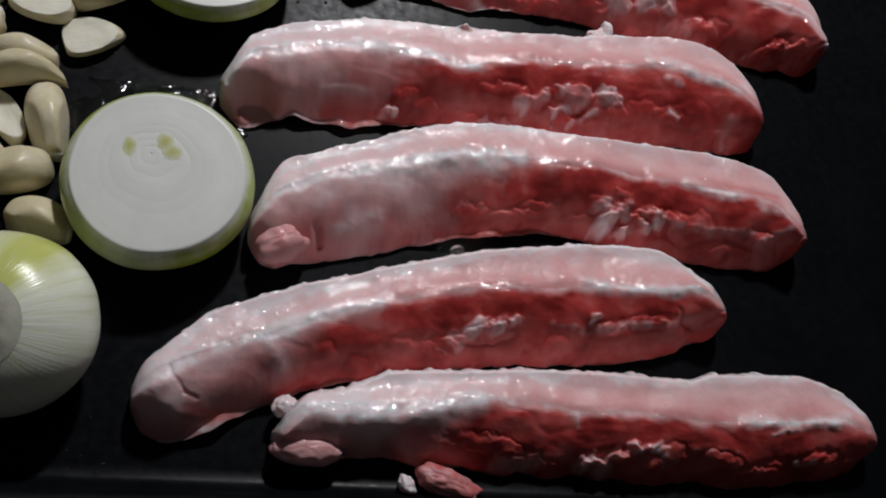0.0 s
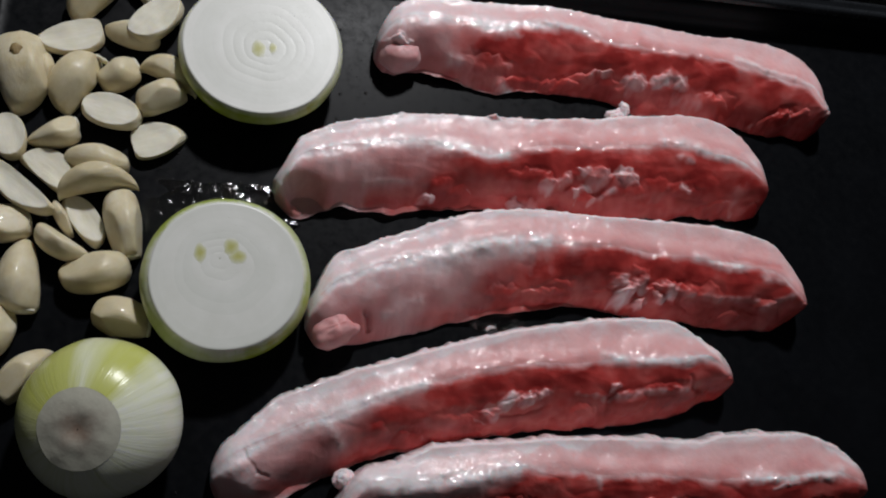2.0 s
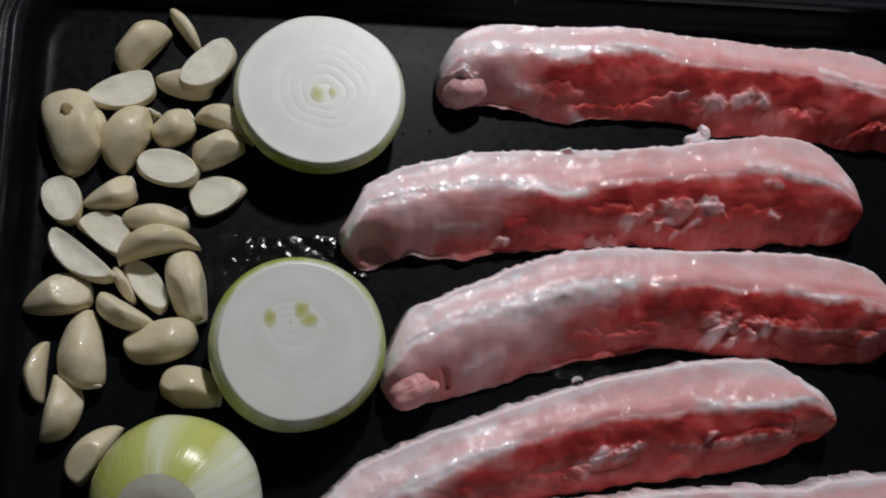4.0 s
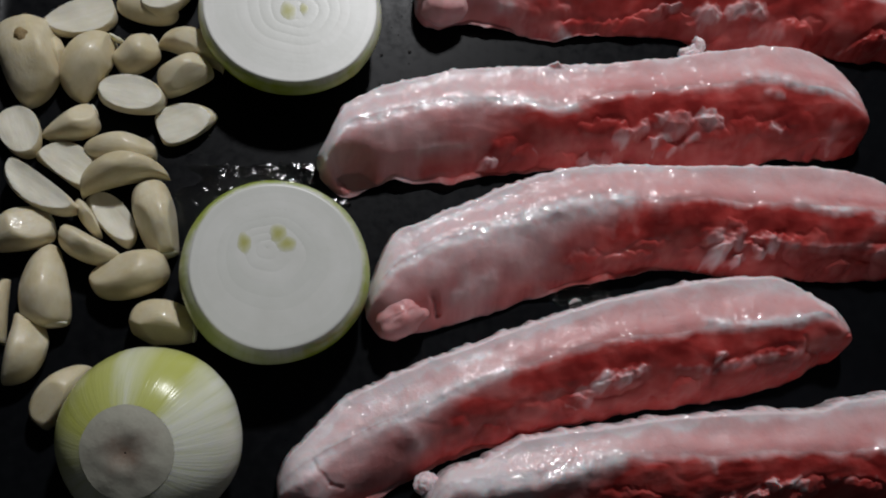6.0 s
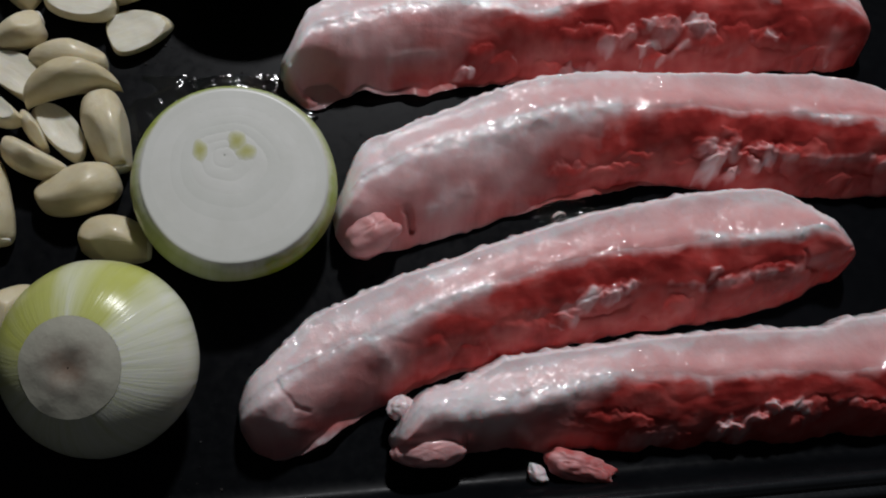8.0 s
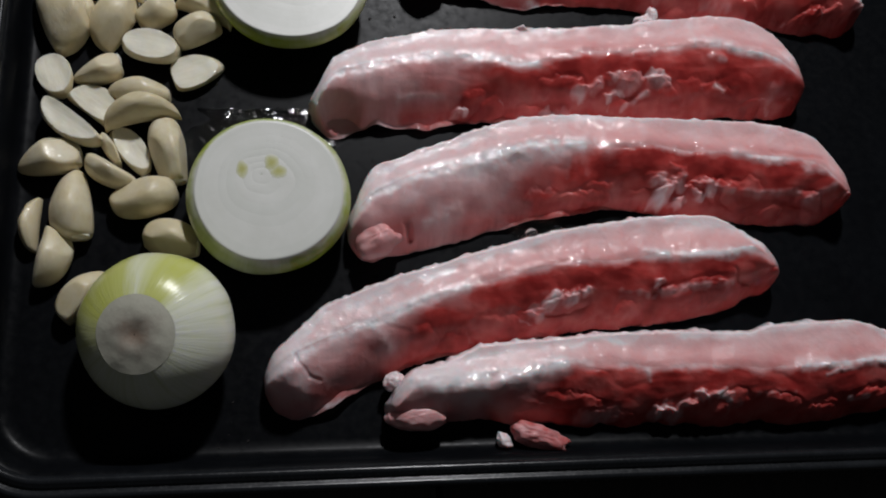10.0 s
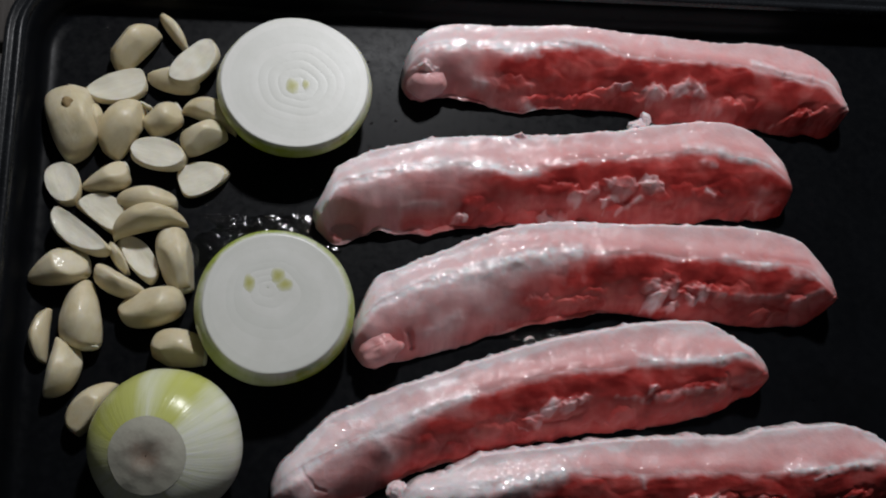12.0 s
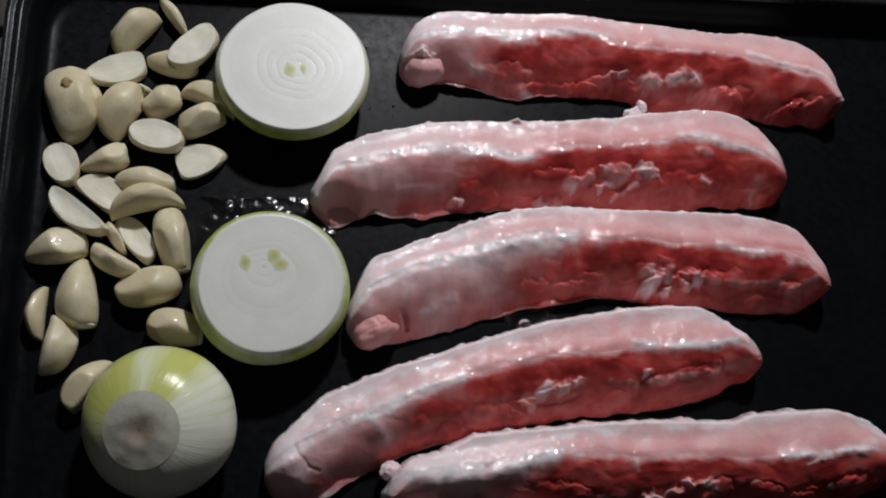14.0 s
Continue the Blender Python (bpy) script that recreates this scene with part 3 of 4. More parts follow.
ROWS_1 = [(-0.0292, 0.3170, 0.3115, 0.3061), (-0.0260, 0.3227, 0.3154, 0.3028), (-0.0207, 0.3287, 0.3188, 0.3014), (-0.0102, 0.3333, 0.3218, 0.3031), (0.0046, 0.3351, 0.3216, 0.3000), (0.0215, 0.3351, 0.3210, 0.2975), (0.0384, 0.3362, 0.3244, 0.2984), (0.0554, 0.3360, 0.3242, 0.2995), (0.0723, 0.3342, 0.3192, 0.2985), (0.0892, 0.3331, 0.3183, 0.2949), (0.1061, 0.3311, 0.3171, 0.2938), (0.1230, 0.3304, 0.3161, 0.2926), (0.1399, 0.3305, 0.3130, 0.2904), (0.1547, 0.3292, 0.3090, 0.2889), (0.1674, 0.3235, 0.3056, 0.2890), (0.1759, 0.3144, 0.2967, 0.2906), (0.1822, 0.3064, 0.2998, 0.2933)]
MARKS_1 = [(0.0846, 0.3026, 0.0903, 0.3046, 0.0024, 0.0026, 1), (0.0981, 0.3064, 0.1029, 0.3074, 0.0022, 0.0026, 0.95), (0.1054, 0.3055, 0.1100, 0.3049, 0.0016, 0.0020, 0.8), (0.0855, 0.2981, 0.1060, 0.2995, 0.0019, -0.0020, -0.6), (0.1073, 0.2990, 0.1167, 0.2977, 0.0032, 0.0020, 0.45), (0.0657, 0.3061, 0.0749, 0.3071, 0.0011, 0.0020, 0.75), (0.0263, 0.2996, 0.0363, 0.2950, 0.0022, 0.0015, 0.8), (0.0120, 0.2971, 0.0180, 0.2918, 0.0032, 0.0010, 0.5), (0.0031, 0.3064, 0.0066, 0.3066, 0.0019, 0.0010, 0.7), (0.1335, 0.3176, 0.1469, 0.3129, 0.0014, 0.0012, 1)]
MARKS_1 += [(0.1469, 0.3129, 0.1607, 0.3103, 0.0014, 0.0012, 1), (0.1607, 0.3103, 0.1717, 0.3072, 0.0014, 0.0012, 1), (0.1717, 0.3072, 0.1783, 0.2961, 0.0014, 0.0010, 1), (0.1596, 0.2950, 0.1656, 0.2985, 0.0007, -0.0016, -0.3), (0.1660, 0.2910, 0.1730, 0.2901, 0.0038, 0.0015, -0.2), (-0.0249, 0.3088, -0.0196, 0.3104, 0.0014, 0.0016, 0.7), (-0.0196, 0.3104, -0.0141, 0.3095, 0.0014, 0.0016, 0.7), (-0.0218, 0.3047, -0.0155, 0.3045, 0.0038, -0.0006, -0.45), (0.0134, 0.3210, 0.0303, 0.3202, 0.0030, 0.0006, 0.9), (0.0304, 0.3213, 0.0478, 0.3245, 0.0024, 0.0006, 0.9), (0.0479, 0.3257, 0.0678, 0.3223, 0.0016, 0.0005, 0.8)]
ROWS_2 = [(-0.0690, 0.2494, 0.2456, 0.2417), (-0.0658, 0.2527, 0.2468, 0.2386), (-0.0604, 0.2624, 0.2533, 0.2347), (-0.0496, 0.2697, 0.2585, 0.2372), (-0.0344, 0.2747, 0.2616, 0.2381), (-0.0172, 0.2788, 0.2654, 0.2389), (0.0001, 0.2802, 0.2644, 0.2411), (0.0174, 0.2808, 0.2610, 0.2421), (0.0347, 0.2812, 0.2660, 0.2441), (0.0520, 0.2830, 0.2681, 0.2444), (0.0692, 0.2850, 0.2698, 0.2433), (0.0865, 0.2874, 0.2714, 0.2440), (0.1038, 0.2893, 0.2718, 0.2455), (0.1189, 0.2884, 0.2694, 0.2459), (0.1319, 0.2827, 0.2668, 0.2464), (0.1405, 0.2730, 0.2599, 0.2478), (0.1470, 0.2649, 0.2580, 0.2511)]
MARKS_2 = [(0.0436, 0.2517, 0.0515, 0.2550, 0.0016, 0.0020, 0.75), (0.0515, 0.2550, 0.0609, 0.2576, 0.0016, 0.0020, 0.75), (0.0653, 0.2574, 0.0700, 0.2576, 0.0027, 0.0030, 1), (0.0744, 0.2577, 0.0810, 0.2581, 0.0019, 0.0026, 0.95), (0.0552, 0.2509, 0.0619, 0.2521, 0.0011, 0.0016, 0.8), (0.0760, 0.2487, 0.0852, 0.2494, 0.0049, 0.0030, 0.15), (0.0635, 0.2469, 0.0738, 0.2524, 0.0011, 0.0015, 0.75), (0.0607, 0.2502, 0.0715, 0.2544, 0.0014, -0.0015, -0.5), (0.0479, 0.2486, 0.0580, 0.2488, 0.0019, -0.0015, -0.5), (0.0326, 0.2462, 0.0400, 0.2453, 0.0027, 0.0020, 0.6), (0.0953, 0.2742, 0.1106, 0.2722, 0.0022, 0.0014, 0.95)]
MARKS_2 += [(0.1104, 0.2711, 0.1237, 0.2693, 0.0022, 0.0014, 0.95), (0.1236, 0.2687, 0.1375, 0.2669, 0.0022, 0.0012, 0.9), (0.1005, 0.2673, 0.1084, 0.2661, 0.0016, 0.0010, 0.6), (0.1045, 0.2565, 0.1082, 0.2547, 0.0011, 0.0010, 0.75), (0.1298, 0.2517, 0.1325, 0.2591, 0.0022, 0.0006, 0.35), (0.1269, 0.2503, 0.1320, 0.2613, 0.0008, -0.0010, 0), (0.0185, 0.2796, 0.0237, 0.2814, 0.0016, 0.0020, 1), (-0.0298, 0.2424, -0.0118, 0.2448, 0.0040, -0.0032, -0.75), (-0.0129, 0.2458, -0.0045, 0.2444, 0.0014, 0.0016, 0.8), (-0.0321, 0.2474, -0.0140, 0.2496, 0.0011, 0.0008, 0.5), (-0.0158, 0.2645, 0.0087, 0.2628, 0.0030, 0.0007, 0.8), (0.0087, 0.2628, 0.0249, 0.2612, 0.0022, 0.0008, 0.9)]
ROWS_3 = [(-0.0542, 0.1988, 0.1935, 0.1883), (-0.0510, 0.2040, 0.1974, 0.1848), (-0.0457, 0.2146, 0.2028, 0.1815), (-0.0350, 0.2207, 0.2089, 0.1839), (-0.0200, 0.2271, 0.2146, 0.1870), (-0.0029, 0.2338, 0.2195, 0.1921), (0.0142, 0.2387, 0.2247, 0.1958), (0.0313, 0.2412, 0.2277, 0.1993), (0.0484, 0.2412, 0.2254, 0.2022), (0.0655, 0.2403, 0.2252, 0.2019), (0.0826, 0.2402, 0.2237, 0.2002), (0.0997, 0.2401, 0.2230, 0.1989), (0.1168, 0.2392, 0.2216, 0.1971), (0.1317, 0.2367, 0.2196, 0.1961), (0.1445, 0.2310, 0.2157, 0.1973), (0.1531, 0.2193, 0.2081, 0.2005), (0.1595, 0.2135, 0.2084, 0.2032)]
MARKS_3 = [(-0.0035, 0.2161, 0.0136, 0.2214, 0.0035, 0.0016, 0.9), (0.0136, 0.2214, 0.0409, 0.2262, 0.0035, 0.0017, 0.95), (0.0394, 0.2230, 0.0445, 0.2106, 0.0024, 0.0004, 0.3), (0.0346, 0.2242, 0.0361, 0.2130, 0.0027, 0.0004, 0.35), (0.0719, 0.2064, 0.0761, 0.2084, 0.0032, 0.0030, 1), (0.0707, 0.2115, 0.0725, 0.2123, 0.0016, 0.0024, 0.9), (0.0800, 0.2116, 0.0852, 0.2124, 0.0024, 0.0028, 0.9), (0.0909, 0.2109, 0.0984, 0.2102, 0.0022, 0.0022, 0.65), (0.0785, 0.2027, 0.0877, 0.2062, 0.0014, 0.0018, 0.85), (0.0877, 0.2062, 0.0963, 0.2077, 0.0014, 0.0018, 0.85), (0.0823, 0.2094, 0.0853, 0.2074, 0.0016, -0.0015, -0.4)]
MARKS_3 += [(0.0983, 0.2090, 0.1173, 0.2068, 0.0016, 0.0010, 0.55), (0.1173, 0.2068, 0.1344, 0.2074, 0.0016, 0.0010, 0.55), (0.1081, 0.2058, 0.1248, 0.2049, 0.0008, -0.0020, -0.4), (0.1248, 0.2049, 0.1426, 0.2014, 0.0008, -0.0020, -0.4), (0.1067, 0.2238, 0.1166, 0.2203, 0.0019, 0.0015, 0.95), (0.1166, 0.2203, 0.1238, 0.2188, 0.0019, 0.0015, 0.9), (0.1236, 0.2232, 0.1431, 0.2205, 0.0014, -0.0010, -0.4), (0.1343, 0.2151, 0.1461, 0.2146, 0.0022, 0.0006, 0.6), (0.1378, 0.2042, 0.1477, 0.2083, 0.0014, 0.0010, 0.7), (-0.0309, 0.1936, -0.0296, 0.1888, 0.0008, -0.0090, -0.2), (-0.0184, 0.1971, -0.0102, 0.1995, 0.0024, 0.0015, 0.5), (-0.0231, 0.1943, -0.0185, 0.1955, 0.0016, 0.0010, 0.55)]
ROWS_4 = [(-0.0857, 0.1390, 0.1335, 0.1280), (-0.0826, 0.1439, 0.1367, 0.1238), (-0.0774, 0.1485, 0.1407, 0.1210), (-0.0670, 0.1588, 0.1460, 0.1209), (-0.0524, 0.1664, 0.1516, 0.1289), (-0.0358, 0.1727, 0.1580, 0.1367), (-0.0192, 0.1777, 0.1642, 0.1417), (-0.0025, 0.1830, 0.1689, 0.1452), (0.0141, 0.1878, 0.1731, 0.1485), (0.0307, 0.1913, 0.1755, 0.1508), (0.0474, 0.1946, 0.1768, 0.1524), (0.0640, 0.1970, 0.1787, 0.1540), (0.0806, 0.1976, 0.1795, 0.1556), (0.0952, 0.1966, 0.1802, 0.1586), (0.1076, 0.1895, 0.1814, 0.1625), (0.1160, 0.1831, 0.1765, 0.1656), (0.1222, 0.1795, 0.1747, 0.1699)]
MARKS_4 = [(0.0242, 0.1617, 0.0356, 0.1629, 0.0024, 0.0026, 1), (0.0357, 0.1640, 0.0419, 0.1646, 0.0016, 0.0020, 0.9), (0.0145, 0.1562, 0.0224, 0.1585, 0.0014, 0.0016, 0.8), (0.0282, 0.1584, 0.0401, 0.1605, 0.0014, -0.0015, -0.5), (0.0666, 0.1671, 0.0703, 0.1697, 0.0011, 0.0018, 0.8), (0.0705, 0.1652, 0.0817, 0.1674, 0.0016, 0.0012, 0.6), (0.0817, 0.1674, 0.0993, 0.1692, 0.0016, 0.0012, 0.6), (0.0525, 0.1659, 0.0644, 0.1644, 0.0014, 0.0010, 0.5), (0.0753, 0.1650, 0.0951, 0.1661, 0.0008, -0.0015, -0.4), (0.0636, 0.1798, 0.0782, 0.1788, 0.0019, 0.0014, 1), (0.0782, 0.1788, 0.0981, 0.1789, 0.0019, 0.0014, 1), (0.0982, 0.1799, 0.1124, 0.1822, 0.0022, 0.0014, 1)]
MARKS_4 += [(0.1124, 0.1822, 0.1196, 0.1771, 0.0022, 0.0010, 1), (0.1003, 0.1732, 0.1023, 0.1694, 0.0007, -0.0020, -0.2), (0.1023, 0.1694, 0.1154, 0.1678, 0.0007, -0.0020, -0.2), (0.0814, 0.1956, 0.1000, 0.1932, 0.0032, 0.0005, 1), (-0.0743, 0.1407, -0.0694, 0.1343, 0.0008, -0.0020, 0), (-0.0694, 0.1343, -0.0658, 0.1330, 0.0008, -0.0020, 0), (-0.0767, 0.1324, -0.0704, 0.1294, 0.0038, 0.0015, 0.5), (-0.0662, 0.1289, -0.0449, 0.1296, 0.0038, -0.0010, -0.6), (-0.0620, 0.1236, -0.0546, 0.1261, 0.0014, 0.0010, 0.6), (-0.0450, 0.1501, -0.0398, 0.1446, 0.0022, 0.0010, 0.6), (-0.0423, 0.1544, -0.0322, 0.1593, 0.0024, 0.0010, 0.9), (-0.0322, 0.1597, -0.0082, 0.1672, 0.0022, 0.0008, 0.9)]
ROWS_5 = [(-0.0412, 0.1255, 0.1226, 0.1197), (-0.0379, 0.1288, 0.1262, 0.1182), (-0.0324, 0.1355, 0.1311, 0.1158), (-0.0214, 0.1385, 0.1328, 0.1165), (-0.0060, 0.1452, 0.1329, 0.1180), (0.0115, 0.1473, 0.1351, 0.1166), (0.0291, 0.1485, 0.1374, 0.1148), (0.0467, 0.1498, 0.1364, 0.1150), (0.0643, 0.1500, 0.1344, 0.1144), (0.0818, 0.1502, 0.1353, 0.1138), (0.0994, 0.1494, 0.1335, 0.1135), (0.1170, 0.1524, 0.1338, 0.1135), (0.1346, 0.1532, 0.1348, 0.1135), (0.1499, 0.1532, 0.1361, 0.1158), (0.1631, 0.1480, 0.1363, 0.1190), (0.1719, 0.1413, 0.1332, 0.1209), (0.1785, 0.1367, 0.1311, 0.1255)]
MARKS_5 = [(0.0037, 0.1307, 0.0163, 0.1338, 0.0030, 0.0014, 0.95), (0.0163, 0.1338, 0.0256, 0.1368, 0.0030, 0.0012, 0.95), (0.0631, 0.1181, 0.0737, 0.1190, 0.0019, 0.0018, 0.8), (0.0739, 0.1206, 0.0800, 0.1224, 0.0016, 0.0018, 0.8), (0.0797, 0.1236, 0.0925, 0.1231, 0.0014, 0.0024, 1), (0.0926, 0.1190, 0.0965, 0.1208, 0.0022, 0.0010, 0.5), (0.1029, 0.1238, 0.1188, 0.1248, 0.0014, 0.0010, 0.5), (0.0331, 0.1170, 0.0469, 0.1178, 0.0019, 0.0010, 0.6)]
MARKS_5 += [(0.1214, 0.1342, 0.1325, 0.1340, 0.0019, 0.0015, 1), (0.1325, 0.1340, 0.1552, 0.1348, 0.0019, 0.0015, 1), (0.1552, 0.1348, 0.1622, 0.1375, 0.0019, 0.0012, 1), (0.1311, 0.1296, 0.1371, 0.1316, 0.0009, 0.0010, 0.8), (0.1371, 0.1316, 0.1460, 0.1326, 0.0009, 0.0010, 0.8), (0.0589, 0.1331, 0.0596, 0.1286, 0.0014, 0.0006, 0.5), (0.1428, 0.1214, 0.1516, 0.1219, 0.0011, 0.0010, 0.7), (-0.0182, 0.1225, -0.0175, 0.1182, 0.0007, -0.0040, -0.3), (-0.0284, 0.1306, -0.0087, 0.1290, 0.0049, 0.0012, 0.7)]
MARKS_2 += [(-0.0590, 0.2420, -0.0545, 0.2412, 0.0030, -0.0340, -0.22)]
strip_1 = pork_strip(ROWS_1, MARKS_1, 0.0185, 1.0, (0.012, 0.000), (0.0030, 0.0006), 0.93, (0.0035, 0.0013), lifts=((-0.004, 0.010, 0.005), (0.040, 0.020, 0.002)),
                     label="raw pork belly strip with curled end, by the far rim")
strip_2 = pork_strip(ROWS_2, MARKS_2, 0.0190, 2.0, (-0.010, -0.018), (0.0048, 0.0016), 0.93, (0.0035, 0.0015), lifts=((-0.042, 0.008, 0.004), (-0.015, 0.016, 0.002), (0.012, 0.012, 0.003)),
                     label="raw pork belly strip with a hollow fat end")
strip_3 = pork_strip(ROWS_3, MARKS_3, 0.0190, 3.0, (0.040, 0.006), (0.0052, 0.0016), 0.93, (0.0040, 0.0015), lifts=((0.036, 0.022, 0.004),),
                     label="raw pork belly strip, curled pink end touching an onion")
strip_4 = pork_strip(ROWS_4, MARKS_4, 0.0180, 4.0, (-0.033, -0.044), (0.0056, 0.0030), 0.93, (0.0032, 0.0016), lifts=((-0.060, 0.010, 0.004), (-0.022, 0.022, 0.003)),
                     label="bowed raw pork belly strip with a folded fat end")
strip_5 = pork_strip(ROWS_5, MARKS_5, 0.0170, 5.0, (0.022, 0.004), (0.0042, 0.0030), 0.93, (0.0036, 0.0015),
                     label="raw pork belly strip with torn end, by the near rim")

meat_lump(strip_1, "folded_end", -0.0185, 0.3075, 0.0080, (0.0095, 0.0070, 0.0075), 12, 1.5, 0.30, 0.34, rough=0.10)
meat_lump(strip_2, "fat_tuft", 0.0765, 0.2875, 0.0105, (0.0050, 0.0030, 0.0032), 24, 6.1, 0.0, 1.0, "white peak of fat on the skin edge", rough=0.35)
meat_lump(strip_2, "fat_tip", 0.0800, 0.2905, 0.0120, (0.0022, 0.0034, 0.0024), 10, 6.4, 0.0, 1.0, rough=0.30)
meat_lump(strip_3, "folded_end", -0.0418, 0.1885, 0.0092, (0.0108, 0.0068, 0.0070), 30, 3.5, 0.34, 0.22, rough=0.15, hollow=((0.90, 0.1, 0.35), 0.60, 0.45))
meat_lump(strip_5, "folded_end", -0.0300, 0.1190, 0.0070, (0.0118, 0.0052, 0.0058), -4, 5.5, 0.36, 0.4, rough=0.13)
meat_lump(strip_5, "fat_nub", -0.0375, 0.1325, 0.0070, (0.0042, 0.0036, 0.0040), 20, 5.7, 0.0, 0.9, "pale nub of fat", rough=0.2)
bubble = part("fat_bubble", lump((0.0026, 0.0022, 0.0020), 7.7, 0.12, 12, 18), DROPS, strip_4, "clear bubble of melted fat")
bubble.matrix_basis = strip_4.matrix_world.inverted() @ pose(0.0180, 0.1890, 0.0135)


# ---- onions ----
def lathe(profile, segs, seed=0.0, wobble=0.0):
    """Profile of (radius, z), turned about z, with UV: x round, y along."""
    bm = bmesh.new()
    uv = bm.loops.layers.uv.new("UVMap")
    loops = []
    for r, z in profile:
        loops.append([bm.verts.new((r * (1 + wobble * fbm((math.cos(a) * 1.3, math.sin(a) * 1.3, seed + z * 20), 2)) * math.cos(a),
                                    r * (1 + wobble * fbm((math.cos(a) * 1.3, math.sin(a) * 1.3, seed + z * 20), 2)) * math.sin(a), z))
                      for a in (k * math.tau / segs for k in range(segs))])
    n = len(loops)
    for i in range(n - 1):
        for k in range(segs):
            f = bm.faces.new((loops[i][k], loops[i][(k + 1) % segs], loops[i + 1][(k + 1) % segs], loops[i + 1][k]))
            for lp, (uu, vv) in zip(f.loops, ((k, i), (k + 1, i), (k + 1, i + 1), (k, i + 1))):
                lp[uv].uv = (uu / segs, vv / (n - 1))
    bmesh.ops.recalc_face_normals(bm, faces=bm.faces)
    return bm


def half_onion(m, radius, face, depth, seed, label, sprouts, core, skin, count=8):
    """A half onion, cut face up: greatest radius, radius of the cut face, depth below it. Origin at the centre of the face."""
    onion = thing("onion_half", m, label, "onion", "halved onions")
    # outer layer: from the face's edge over the shoulder and down to the base
    swell = math.acos(min(1.0, face / radius))
    scale = depth / (1 + math.sin(swell))
    lip = 0.93 * swell
    profile = []
    for k in range(25):
        a = lip - (lip + math.pi / 2) * k / 24
        profile.append((max(radius * math.cos(a), 0.0004), -min((math.sin(swell) - math.sin(a)) * scale, depth - 0.0004)))
    part("skin", lathe(profile, 72, seed, 0.02), skin, onion, "green-white onion skin")
    # concentric layers, each a slightly bowed ring of its own
    edges = [face * (1 - (k / count) ** 1.05) for k in range(count)] + [0.0002]
    for k in range(count):
        r1, r0 = edges[k], edges[k + 1]
        dip = 0.00006 * max(0.0, (k - 1) / count)
        ring_profile = [(r1 + (r0 - r1) * q, -dip * abs(2 * q - 1) ** 4) for q in (0.0, 0.15, 0.35, 0.5, 0.65, 0.85, 1.0)]
        if k == 0:
            # the outermost layer rolls over into the skin
            down = [swell + (lip - swell) * q for q in (1.0, 0.8, 0.6, 0.4, 0.2)]
            ring_profile = [(radius * math.cos(a) + 0.0001, -(math.sin(swell) - math.sin(a)) * scale + 0.0001) for a in down] + ring_profile[1:]
        ring = lathe(ring_profile, 72, seed, 0.02)
        for v in ring.verts:
            # the layers grow off centre, towards the shoots
            turn, reach = math.atan2(v.co.y, v.co.x), math.hypot(v.co.x, v.co.y)
            off = max(0.0, 1 - reach / face)
            k2 = 1 + 0.10 * off * math.sin(2 * turn + seed) + 0.05 * off * math.sin(5 * turn + seed)
            v.co.x, v.co.y = v.co.x * k2 + core[0] * off, v.co.y * k2 + core[1] * off
        part("layer", ring, FLESH, onion)
    for sx, sy, rx, ry, yaw in sprouts:
        b = lump((rx, ry, 0.00022), seed + sx * 100, 0.10, 16, 40)
        s = part("sprout", b, SPROUT, onion, "yellow-green shoot in the core")
        s.matrix_basis = pose(sx, sy, -0.00016, 0, 0, yaw)
    return onion


half_onion(pose(-0.0762, 0.3000, 0.0202, -2, 0, 20), 0.0326, 0.0303, 0.0176, 3.0, "half onion, white cut face up, green skin, by the far rim",
           ((-0.002, -0.002, 0.0040, 0.0054, -12), (0.0035, -0.003, 0.0022, 0.0034, -20)), (0.0005, -0.0025), SKIN_FAR)
half_onion(pose(-0.0838, 0.2034, 0.0236, 1.5, 1.5, 0), 0.0312, 0.0272, 0.0231, 8.0, "half onion, white ringed cut face up, touching pork strips",
           ((-0.0100, 0.0075, 0.0032, 0.0052, 6), (0.001, 0.0105, 0.0040, 0.0048, 20), (0.0035, 0.0070, 0.0044, 0.0040, -10)), (-0.003, 0.006), SKIN)

# the onion lying cut side down, root end up
dome = thing("onion_half", pose(-0.1231, 0.1515, 0.0168, 16, -12, 0) @ pose(0, 0, 0, 0, 0, 150), "half onion lying cut side down, trimmed root end up", "onion", "halved onions")
profile = [(0.0004, -0.0165)] + [(0.0281 * math.cos(a), 0.0240 * math.sin(a) if a > 0 else 0.0172 * math.sin(a)) for a in (radians(-70 + 6.55 * k) for k in range(21))]
bm = lathe(profile, 96, 2.0, 0.02)
part("skin", bm, SKIN_PALE, dome, "white and yellow-green striped onion skin")
root_r = profile[-1][0]
bm = lathe([(0.0281 * math.cos(a), 0.0240 * math.sin(a) - 0.0010 * (1 - math.cos(a) / math.cos(radians(61))) ** 0.7 + 0.0001) for a in (radians(61 + 2.85 * k) for k in range(11))], 96, 2.0, 0.02)
for v in bm.verts:
    inner = 1 - min(1.0, math.hypot(v.co.x, v.co.y) / root_r)
    v.co.z += min(1.0, inner * 3) * (0.0006 * fbm(v.co * 120, 2) - 0.0012 * bell((inner - 0.95) / 0.25))
part("root_cut", bm, ROOT, dome, "dull grey-white sliced root end")


